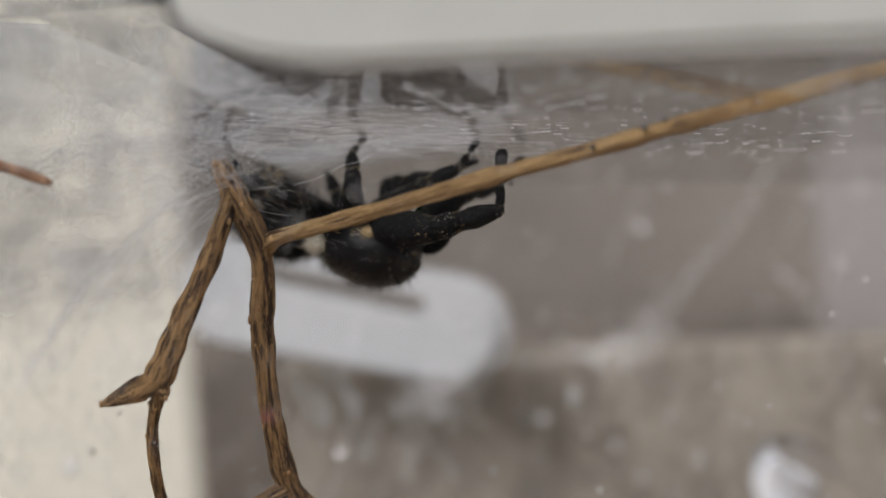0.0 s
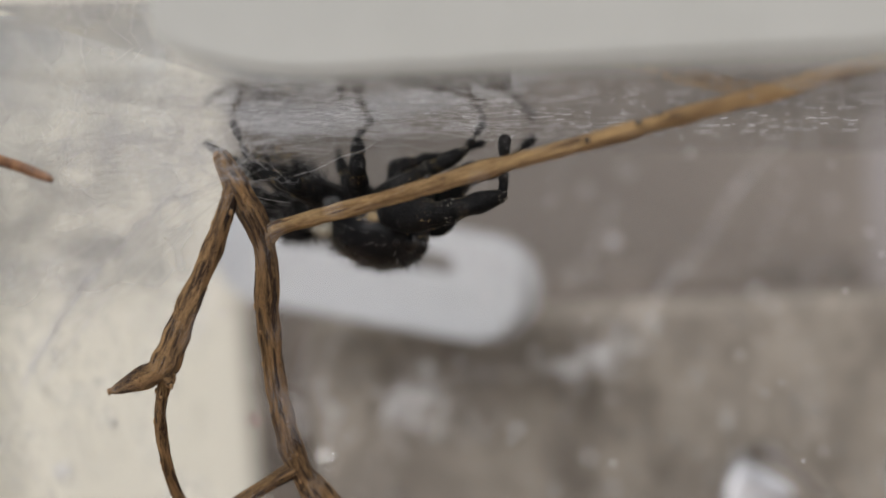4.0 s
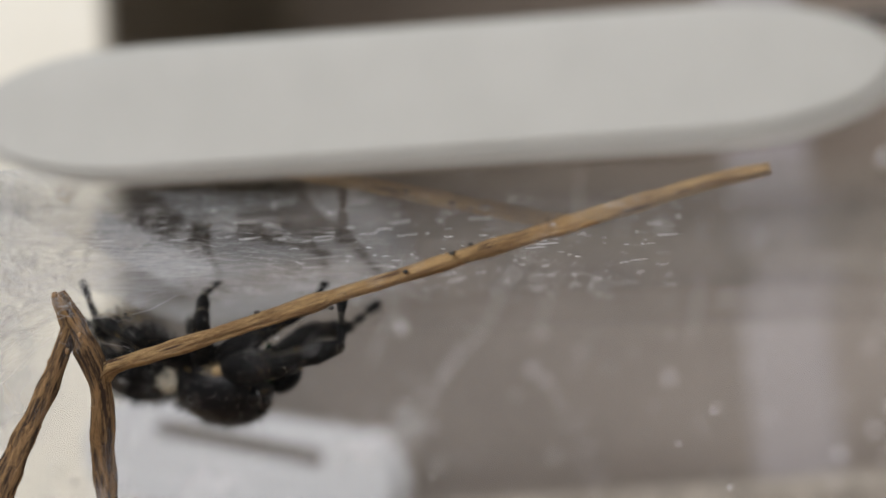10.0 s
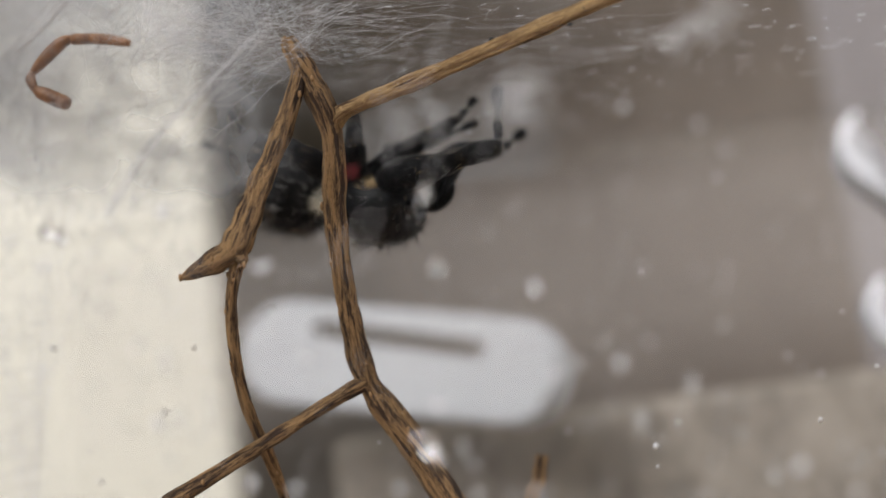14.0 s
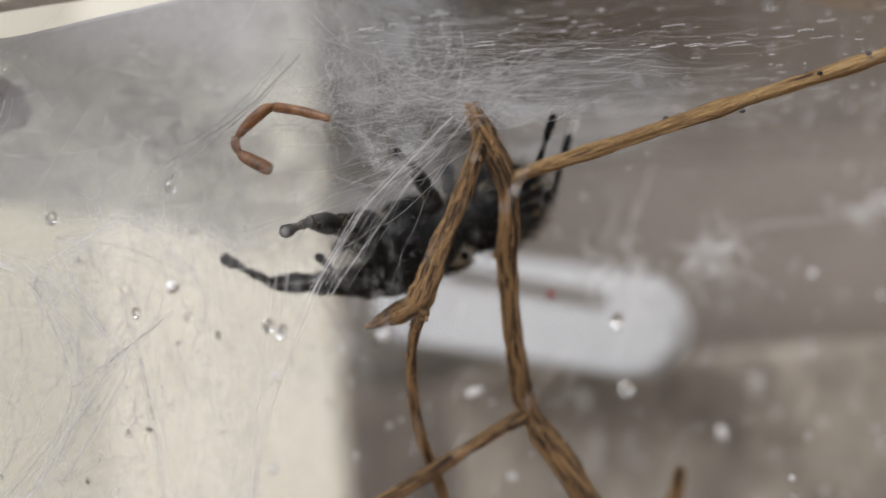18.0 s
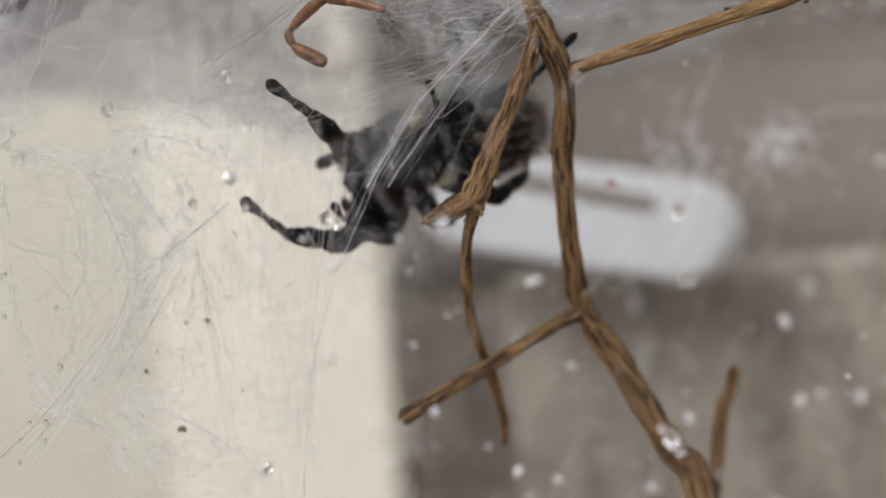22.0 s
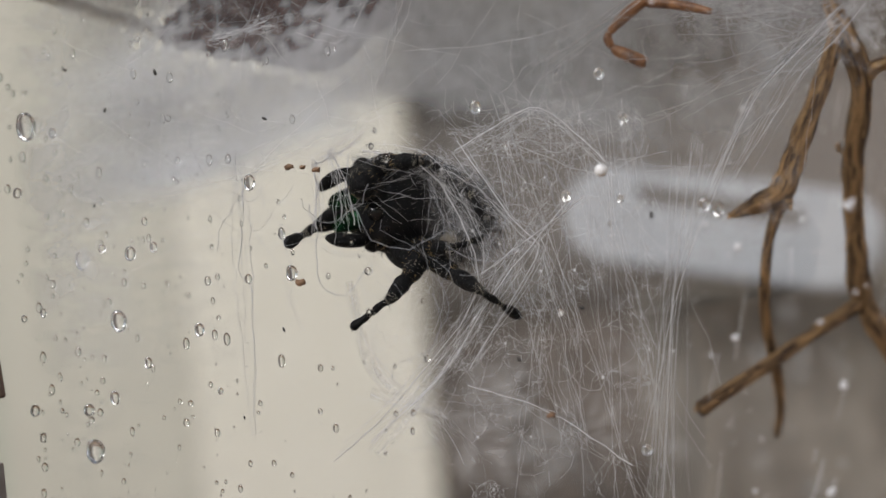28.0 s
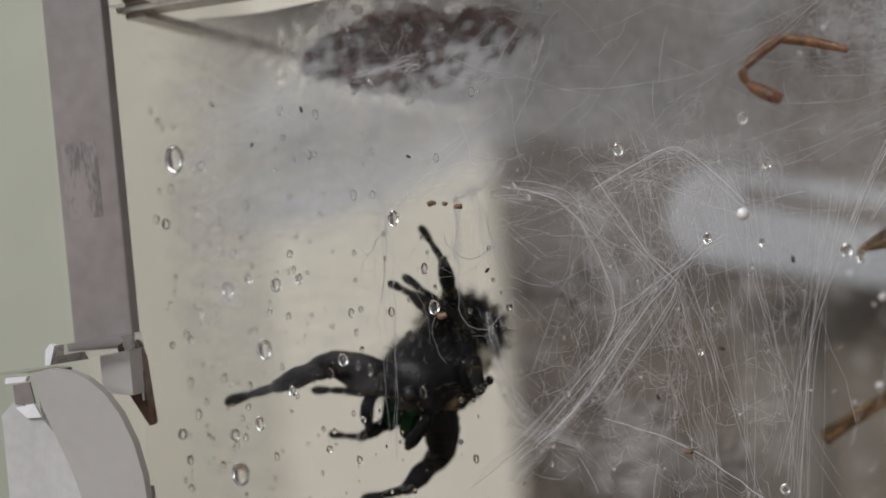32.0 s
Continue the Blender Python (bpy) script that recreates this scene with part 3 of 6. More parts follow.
def build_bars():
    """The rounded white handle bars: one on the front panel, one on the back."""
    bar = thing("handle_bar", "off-white rounded plastic handle bar on the front panel", "handle", (0, -3, 13.35))
    line = rounded(0.6, 33.5, 0, 4.9, 2.4, 10)
    # both ends are drawn out like half an ellipse
    bent = [Vector((0.6 + (p.x - 0.6) * 2.6 if p.x < 3.01 else 33.5 - (33.5 - p.x) * 2.6 if p.x > 31.09 else p.x, p.y)) for p in line]
    bent = [Vector((p.x, p.y - 0.05 * p.x + 0.75)) for p in bent]
    part("bar", plate(bent, [], -1.0, 0), WHITE, bar, smooth=False)
    part("face", plate([Vector((p.x * 0.975 + 0.4, (p.y - 2.6) * 0.84 + 2.6)) for p in bent], [], -1.25, -1.0), WHITE, bar, smooth=False)
    ring = thing("slotted_grip", "cool-white rounded grip with a long slit at the back panel", "handle", (-14.5, 79.6, 0.5))
    grip = stadium(-10.0, 2.9, 21.4, 9.8, radians(-13), 14)
    slit = stadium(-6.5, 4.6, 14.6, 1.7, radians(-15.5), 8)
    part("grip", plate(grip, [slit], -3.2, 0), WHITE_COOL, ring, smooth=False)
    part("raised_lip", plate([p * 0.93 + Vector((0.02, 0.03)) for p in grip], [slit], -4.4, -3.2), WHITE_COOL, ring, smooth=False)


# ---------- the twigs ----------
def build_twigs():
    rng = random.Random(5)
    twig = thing("forked_twig", "dry brown forked twig standing inside the box", "twig", (0.9, 24, -80))

    def branch(name, rows, mat=BARK, label="", knobs=0.03, sides=22, steps=10, girth=1.15):
        bm = bmesh.new()
        line = smooth_line([(x - 0.9, y - 24, z + 80, r * girth) for x, y, z, r in rows], steps)
        line = [(x, y, z, r * (1 + 0.2 * noise.noise(Vector((x * 0.9, y * 0.9, z * 0.9 + len(line)))))) for x, y, z, r in line]
        tube(bm, line, sides, knobs, rng, ridges=0.3)
        # small scars and buds along the bark
        for _ in range(int(len(line) * 0.5)):
            x, y, z, r = line[rng.randrange(1, len(line) - 1)]
            a = rng.uniform(0, 6.283)
            spot = Matrix.Translation(mm(x + r * math.cos(a) * 0.95, y + r * math.sin(a) * 0.95, z)) @ Matrix.Diagonal((1, 1, 1.8, 1))
            bmesh.ops.create_icosphere(bm, subdivisions=1, radius=rng.uniform(0.06, 0.13) * MM, matrix=spot)
        return part(name, bm, mat, twig, label)

    branch("stem", [(2.5, 25, -80, 0.75), (2.6, 25, -40, 0.72), (1.6, 24, -17, 0.68), (0.3, 23, -13.2, 0.63), (-1.7, 21.6, -8.6, 0.55), (-3.6, 20.1, -4.5, 0.55),
                    (-3.75, 18.4, -0.8, 0.45), (-3.5, 17.0, 3.4, 0.45), (-2.7, 15.2, 7.3, 0.47), (-3.2, 14.3, 9.6, 0.44), (-3.85, 13.9, 11.4, 0.38), (-4.05, 13.8, 12.0, 0.24)], girth=1.26)
    branch("side_branch", [(-3.6, 14.0, 10.4, 0.34), (-4.7, 13.8, 7.8, 0.39), (-6.2, 13.4, 4.7, 0.43), (-7.4, 13.0, 2.2, 0.5), (-8.4, 12.95, 1.6, 0.42), (-9.7, 12.9, 1.15, 0.24), (-10.3, 12.9, 0.95, 0.1)], girth=1.26)
    branch("thin_branch", [(-7.4, 13.0, 1.8, 0.3), (-8.5, 14.2, -0.8, 0.25), (-9.1, 16.6, -4.7, 0.24), (-8.9, 19.2, -8.1, 0.24), (-8.9, 21.0, -10.4, 0.23), (-9.3, 22.2, -12.2, 0.15)])
    branch("low_branch", [(-3.7, 20.0, -4.6, 0.38), (-5.5, 19.1, -5.5, 0.3), (-8.5, 17.6, -7.1, 0.32), (-11.1, 16.3, -8.45, 0.34), (-12.9, 15.5, -9.4, 0.36), (-13.05, 15.45, -9.5, 0.28)])
    branch("long_branch", [(-2.5, 15.0, 7.8, 0.36), (-1.5, 14.7, 8.25, 0.31), (3.0, 14.2, 9.1, 0.3), (8.0, 13.6, 10.1, 0.29), (13.0, 12.9, 11.05, 0.28), (18.0, 12.3, 12.0, 0.28), (23.0, 11.7, 12.9, 0.27), (27.5, 11.3, 13.7, 0.25), (30.3, 11.0, 14.0, 0.2)],
           BARK_PALE, "pale tan long thin branch", 0.03, girth=1.25)
    for x, y, z in ((16.7, 11.8, 12.1), (15.8, 12.0, 11.8), (13.5, 12.4, 11.2), (10.5, 13.0, 10.5), (9.7, 13.1, 9.9), (20.3, 11.4, 12.8), (5.9, 13.8, 10.1)):
        bm = bmesh.new()
        bmesh.ops.create_icosphere(bm, subdivisions=2, radius=rng.uniform(0.1, 0.16) * MM, matrix=Matrix.Translation(mm(x - 0.9, y - 24, z + 80)) @ Matrix.Diagonal((1.3, 0.8, 0.9, 1)))
        part("bark_speck", bm, SPECK, twig, "small black speck on the bark")
    branch("bud", [(-7.4, 13.0, 1.7, 0.3), (-7.25, 12.9, 1.35, 0.27), (-7.2, 12.85, 1.1, 0.12)])
    branch("tendril", [(-3.2, 16.9, 3.9, 0.1), (-3.75, 17.3, 3.75, 0.1), (-4.15, 17.4, 4.1, 0.08), (-4.1, 17.4, 4.5, 0.06)], label="curled dry tendril", sides=6)
    stick = thing("broken_stick", "broken grey-brown stick end standing in the box", "twig", (-6, 33, -80))
    bm = bmesh.new()
    tube(bm, smooth_line([(-3, 1, 0, 0.5), (4, 0, 40, 0.5), (8.0, -2.4, 65.3, 0.46), (9.1, -2.7, 69.2, 0.42), (9.5, -2.8, 70.6, 0.38)], 6), 10, 0.08, rng)
    part("stalk", bm, BARK, stick)


# ---------- the spider ----------
def lathe(bm, rows, sides=18, offset=(0, 0, 0), flat=1.0):
    """A body of rings across x: rows of x, half width, half height, z shift (millimetres)."""
    rings = []
    for x, w, h, dz in rows:
        rings.append([bm.verts.new(mm(x + offset[0], w * math.cos(2 * math.pi * k / sides) + offset[1],
                                      h * math.copysign(abs(math.sin(2 * math.pi * k / sides)) ** flat, math.sin(2 * math.pi * k / sides)) + dz + offset[2])) for k in range(sides)])
    for p, q in zip(rings, rings[1:]):
        for k in range(sides):
            bm.faces.new((p[k], p[(k + 1) % sides], q[(k + 1) % sides], q[k]))
    bm.faces.new(rings[0][::-1])
    bm.faces.new(rings[-1])
    return bm


def hairs(bm, count, length, rng, thick=0.022, back=0.5, slot=0, where=None):
    """Fine bristles grown from the faces that bm has so far."""
    faces = where or [f for f in bm.faces if len(f.verts) != 3 and f.calc_area() > 0] or bm.faces[:]
    areas = np.cumsum([f.calc_area() for f in faces])
    for _ in range(count):
        f = faces[int(np.searchsorted(areas, rng.random() * areas[-1]))]
        f.normal_update()
        w = [rng.random() for _ in f.verts]
        at = sum((v.co * a for v, a in zip(f.verts, w)), Vector()) / sum(w)
        d = (f.normal + Vector((-back, 0, 0)) + Vector([rng.uniform(-0.5, 0.5) for _ in range(3)])).normalized()
        s = d.orthogonal().normalized() * thick * MM
        o = d.cross(s).normalized() * thick * MM
        tip = bm.verts.new(at + d * length * rng.uniform(0.5, 1.3) * MM)
        base = [bm.verts.new(at + v) for v in (s, -s * 0.5 + o * 0.87, -s * 0.5 - o * 0.87)]
        for a, b in ((0, 1), (1, 2), (2, 0)):
            bm.faces.new((base[a], base[b], tip)).material_index = slot


GROWTH = 1.06  # all parts are drawn for a slightly smaller animal
HIPS = {"1": (1.3, 1.55, -0.75), "2": (0.45, 1.75, -0.8), "3": (-0.4, 1.75, -0.8), "4": (-1.2, 1.55, -0.75)}
SEGMENTS = {"1": (3.7, 3.2, 2.9), "2": (3.0, 2.5, 2.3), "3": (2.8, 2.4, 2.4), "4": (4.1, 3.2, 3.2)}
PEDICEL = (-2.55, 0.0, 0.0)


def coated(name, bm, parent, skin, label=""):
    """A part with a skin and, in its further slots, black bristles, grey, tan and cream hairs."""
    ob = part(name, bm, skin, parent, label)
    for m in (BLACK_HAIR, GREY_HAIR, TAN_HAIR, CREAM_HAIR):
        ob.data.materials.append(m)
    return ob


def ring_faces(bm, a, b):
    return [f for f in bm.faces if len(f.verts) == 4 and a * MM < f.calc_center_median().x < b * MM]


def limb(rows, rng, bristles, greys, tufts, length=0.6):
    """One leg segment along x: rows of x, radius; tufts: (from, to, count, length, slot) of pale hair."""
    bm = bmesh.new()
    tube(bm, smooth_line([(x, 0, 0, r) for x, r in rows], 3), 12)
    for v in bm.verts:
        v.co += Vector((0, 1, 1)) * 0.05 * MM * noise.noise(v.co / MM * 2.3)
    skin = [f for f in bm.faces if len(f.verts) == 4]
    hairs(bm, bristles, length, rng, 0.018, -0.5, 1, skin)
    hairs(bm, greys, length * 0.8, rng, 0.016, -0.6, 2, skin)
    for a, b, count, size, slot in tufts:
        hairs(bm, count, size, rng, 0.03, -0.4, slot, ring_faces(bm, a, b) or skin)
    return bm


def build_spider():
    rng = random.Random(21)
    spider = thing("jumping_spider", "black hairy jumping spider with pale palps in its silk nest", "spider", (0, 19, 9))
    bm = bmesh.new()
    lathe(bm, [(-2.75, 0.35, 0.3, -0.2), (-2.6, 1.0, 0.8, -0.1), (-2.1, 1.65, 1.25, 0.0), (-1.2, 2.05, 1.6, 0.1), (0.0, 2.2, 1.75, 0.15), (1.1, 2.1, 1.7, 0.1),
               (1.9, 1.85, 1.5, 0.0), (2.35, 1.5, 1.15, -0.05), (2.55, 0.9, 0.7, -0.1)], 20, flat=0.8)
    skin = bm.faces[:]
    hairs(bm, 900, 0.6, rng, 0.018, 0.5, 1, skin)
    hairs(bm, 260, 0.5, rng, 0.018, 0.6, 2, skin)
    hairs(bm, 130, 0.45, rng, 0.018, 0.6, 3, [f for f in skin if f.calc_center_median().z < 0.2 * MM])
    # a fringe of long bristles round the face
    hairs(bm, 60, 1.0, rng, 0.014, -0.6, 1, [f for f in skin if f.calc_center_median().x > 1.3 * MM])
    coated("cephalothorax", bm, spider, BLACK_GLOSS)
    # the underside, with the swollen bases of the legs
    bm = bmesh.new()
    bmesh.ops.create_icosphere(bm, subdivisions=3, radius=1, matrix=Matrix.Translation(mm(-0.1, 0, -1.2)) @ Matrix.Diagonal((2.1 * MM, 1.55 * MM, 0.95 * MM, 1)))
    for k in range(8):
        bmesh.ops.create_icosphere(bm, subdivisions=2, radius=1, matrix=Matrix.Translation(mm(1.25 - 0.83 * (k // 2), (1.25 if k % 2 else -1.25), -1.3)) @ Matrix.Diagonal((0.55 * MM, 0.85 * MM, 0.6 * MM, 1)))
    hairs(bm, 500, 0.6, rng, 0.018, 0.3, 1, bm.faces[:])
    coated("underside", bm, spider, BLACK, "black hairy underside with the leg bases")
    bm = bmesh.new()
    lathe(bm, [(-6.45, 0.2, 0.2, -0.3), (-6.25, 0.7, 0.65, -0.25), (-5.65, 1.35, 1.2, -0.1), (-4.65, 1.95, 1.7, 0.1), (-3.45, 2.25, 2.0, 0.22), (-2.25, 2.2, 1.95, 0.26), (-1.25, 1.8, 1.6, 0.2),
               (-0.55, 1.15, 1.0, 0.1), (-0.15, 0.5, 0.5, 0.0)], 20)
    skin = bm.faces[:]
    hairs(bm, 1700, 0.75, rng, 0.018, 0.6, 1, skin)
    hairs(bm, 800, 0.8, rng, 0.017, 0.8, 2, skin)
    hairs(bm, 120, 0.7, rng, 0.018, 0.8, 3, [f for f in skin if f.calc_center_median().x < -3 * MM])
    abdomen = coated("abdomen", bm, spider, ABDOMEN)
    for x, y, s in ((-4.75, 0.0, 0.36), (-3.75, 1.25, 0.22), (-3.75, -1.25, 0.22), (-2.05, 1.5, 0.2), (-2.05, -1.5, 0.2)):
        bm = bmesh.new()
        bmesh.ops.create_icosphere(bm, subdivisions=2, radius=1, matrix=Matrix.Translation(mm(x, y, 1.6 if abs(y) > 1 else 1.72)) @ Matrix.Diagonal((s * 1.2 * MM, s * MM, 0.16 * MM, 1)))
        hairs(bm, 50, 0.4, rng, 0.018, 0.9)
        part("pale_spot", bm, GREY_HAIR, abdomen, "greyish pale hair spot")
    for y in (0.28, -0.28):
        bm = bmesh.new()
        tube(bm, [(-6.25, y, -0.35, 0.18), (-6.65, y * 1.1, -0.5, 0.15), (-6.95, y * 1.2, -0.6, 0.06)], 8)
        hairs(bm, 30, 0.35, rng, 0.014, 0.9)
        part("spinneret", bm, TAN, abdomen, "small tan spinneret")
    for x, y, z, r in ((2.42, 0.5, 0.25, 0.5), (2.42, -0.5, 0.25, 0.5), (2.1, 1.25, 0.45, 0.3), (2.1, -1.25, 0.45, 0.3), (0.9, 1.6, 1.05, 0.14), (0.9, -1.6, 1.05, 0.14), (-0.3, 1.7, 1.15, 0.26), (-0.3, -1.7, 1.15, 0.26)):
        bm = bmesh.new()
        bmesh.ops.create_uvsphere(bm, u_segments=16, v_segments=10, radius=r * MM, matrix=Matrix.Translation(mm(x, y, z)))
        part("eye", bm, EYE, spider, "glossy black eye")
    for y in (0.55, -0.55):
        bm = bmesh.new()
        lathe(bm, [(1.9, 0.3, 0.35, -0.9), (2.2, 0.5, 0.6, -1.1), (2.5, 0.52, 0.8, -1.4), (2.6, 0.45, 0.7, -1.9), (2.5, 0.2, 0.3, -2.4)], 12, (0, y, 0))
        part("jaw", bm, GREEN, spider, "iridescent green jaw")
    for y in (1, -1):
        bm = bmesh.new()
        tube(bm, smooth_line([(1.6, 1.1 * y, -1.0, 0.24), (2.4, 1.6 * y, -0.85, 0.3), (3.0, 1.6 * y, -1.2, 0.34), (3.3, 1.4 * y, -1.75, 0.34), (3.3, 1.2 * y, -2.3, 0.16)], 4), 10)
        skin = bm.faces[:]
        hairs(bm, 120, 0.5, rng, 0.018, -0.3, 1, skin)
        hairs(bm, 110, 0.5, rng, 0.018, -0.3, 2, skin)
        hairs(bm, 90, 0.5, rng, 0.02, -0.3, 4, [f for f in skin if f.calc_center_median().x < 2.7 * MM])
        coated("palp", bm, spider, BLACK, "black palp with cream and grey hairs")
    for y in (1, -1):
        bm = bmesh.new()
        bmesh.ops.create_icosphere(bm, subdivisions=3, radius=1, matrix=Matrix.Translation(mm(-1.7, 1.75 * y, 0.55)) @ Matrix.Diagonal((0.6 * MM, 0.3 * MM, 0.5 * MM, 1)))
        hairs(bm, 260, 0.6, rng, 0.022, 1.2)
        part("cheek_tuft", bm, PALE, spider, "cream-white hair tuft on the flank")
        bm = bmesh.new()
        bmesh.ops.create_icosphere(bm, subdivisions=2, radius=1, matrix=Matrix.Translation(mm(1.0, 2.0 * y, -0.4)) @ Matrix.Diagonal((0.5 * MM, 0.2 * MM, 0.28 * MM, 1)))
        hairs(bm, 90, 0.45, rng, 0.016, 0.9)
        part("cheek_streak", bm, TAN, spider, "tan hair streak below the eyes")
    for side in "lr":
        for number in "1234":
            a, b, c = SEGMENTS[number]
            w = {"1": 0.92, "2": 0.7, "3": 0.62, "4": 0.68}[number]
            bm = limb([(-0.25, w * 0.3), (0.1, w * 0.75), (a * 0.3, w), (a * 0.62, w * 0.98), (a * 0.85, w * 0.8), (a, w * 0.7), (a + 0.3, w * 0.5), (a + 0.45, w * 0.15)], rng, 900, 170,
                      ((a * 0.3, a * 0.62, 60, 0.6, 2), (a * 0.78, a * 1.05, 90, 0.5, 3)), 0.7)
            leg = coated("leg", bm, spider, BLACK)
            leg["slot"] = side + number
            t = w * 0.8
            bm = limb([(-0.45, t * 0.15), (-0.3, t * 0.5), (0.0, t * 0.76), (b * 0.2, t * 0.86), (b * 0.34, t * 0.7), (b * 0.44, t * 0.66), (b * 0.62, t * 0.76), (b * 0.85, t * 0.58), (b, t * 0.45), (b + 0.2, t * 0.25)], rng, 640, 130,
                      ((b * 0.3, b * 0.46, 110, 0.45, 3), (b * 0.02, b * 0.3, 150 if number in "12" else 60, 0.6, 4), (b * 0.88, b * 1.1, 150, 0.3, 4)), 0.6)
            coated("lower_leg", bm, leg, BLACK, "black lower leg with tan and cream hair bands")
            t = w * 0.4
            bm = limb([(-0.15, t * 0.5), (0.1, t * 0.62), (c * 0.3, t * 0.62), (c * 0.5, t * 0.5), (c * 0.6, t * 0.62), (c * 0.8, t * 0.78), (c * 0.93, t * 0.72), (c, t * 0.35)], rng, 300, 20,
                      ((c * 0.40, c * 0.56, 190, 0.2, 4), (0.0, c * 0.16, 110, 0.25, 4)), 0.36)
            coated("foot", bm, leg, BLACK, "black foot with a pale band")
    for ob in spider.children_recursive:
        ob.data.transform(Matrix.Scale(GROWTH, 4))
    return spider


# the body's place in millimetres and its turn in degrees
BODY_ROWS = [
    (0, 0.5, 24.0, 7.3, 161, 13, -19),
    (9.5, 0.5, 24.0, 7.3, 161, 13, -19),
    (11, 1.0, 24.0, 6.3, 161, 13, -19),
    (13, -0.9, 24.0, 4.9, 161, 13, -19),
    (14.05, -3.1, 23.0, 4.9, 161, 13, -19),
    (14.6, -8.0, 18.0, 5.4, -109, 22, -136),
    (15.5, -8.0, 18.0, 5.4, -109, 22, -136),
    (17.5, -8.0, 18.0, 5.4, -109, 22, -136),
    (18, -8.8, 17.6, 5.3, -110, 28, -151),
    (18.4, -11.2, 16.6, 4.7, -110, 27, -148),
    (19.2, -11.2, 16.6, 4.7, -110, 27, -148),
    (19.6, -11.5, 16.6, 4.0, -113, 21, -158),
    (20.2, -11.5, 16.6, 4.0, -113, 21, -158),
    (20.8, -12.7, 16.6, 4.3, -115, 26, -162),
    (22.1, -12.7, 16.6, 4.3, -115, 26, -162),
    (23, -12.6, 16.0, 2.1, -84, 33, -162),
    (23.5, -12.0, 15.2, 2.3, -67, 30, -142),
    (24, -15.0, 13.5, 1.3, -79, 17, -157),
    (24.5, -22.0, 10.3, 2.0, -69, 11, -153),
    (25, -25.9, 8.6, 2.5, -75, 6, -155),
    (25.5, -26.3, 7.2, 2.9, -77, -3, -149),
    (27.5, -27.4, 5.8, 3.8, -79, -1, -137),
    (28, -26.3, 5.8, 3.2, -82, -5, -114),
    (28.5, -27.2, 5.6, 2.5, -145, -57, -112),
    (29, -30.1, 5.6, 1.3, -120, -41, -129),
    (29.5, -31.3, 5.4, 1.2, -101, -38, -147),
    (30, -32.0, 9.0, 3.1, -62, 13, -124),
    (31, -31.5, 8.6, 3.2, -57, 16, -124),
    (31.5, -31.5, 5.6, 1.5, -37, 25, -121),
    (32, -32.7, 4.9, -3.3, -28, 19, -114),
]
# the abdomen's turn and lift against the body, in degrees
ABDOMEN_ROWS = [(0, 175, -16), (9.5, 175, -16), (11, 175, -16), (13, 175, -16), (14.05, 175, -16), (14.6, 170, 0), (15.5, 170, 0), (17.5, 170, 0), (18, 158, -13), (18.4, 156, -9), (19.2, 156, -9), (19.6, 158, -8), (20.2, 158, -8), (20.8, 151, -16), (22.1, 151, -16), (23, -153, 12), (23.5, -148, 28), (24, -144, 16), (24.5, -167, -12), (25, 176, -12), (25.5, -174, 19), (27.5, 174, -12), (28, 179, -20), (28.5, 180, -13), (29, 168, -20), (29.5, 173, -56), (30, 174, -46), (31, -172, -43), (31.5, -159, -39), (32, -147, -24)]
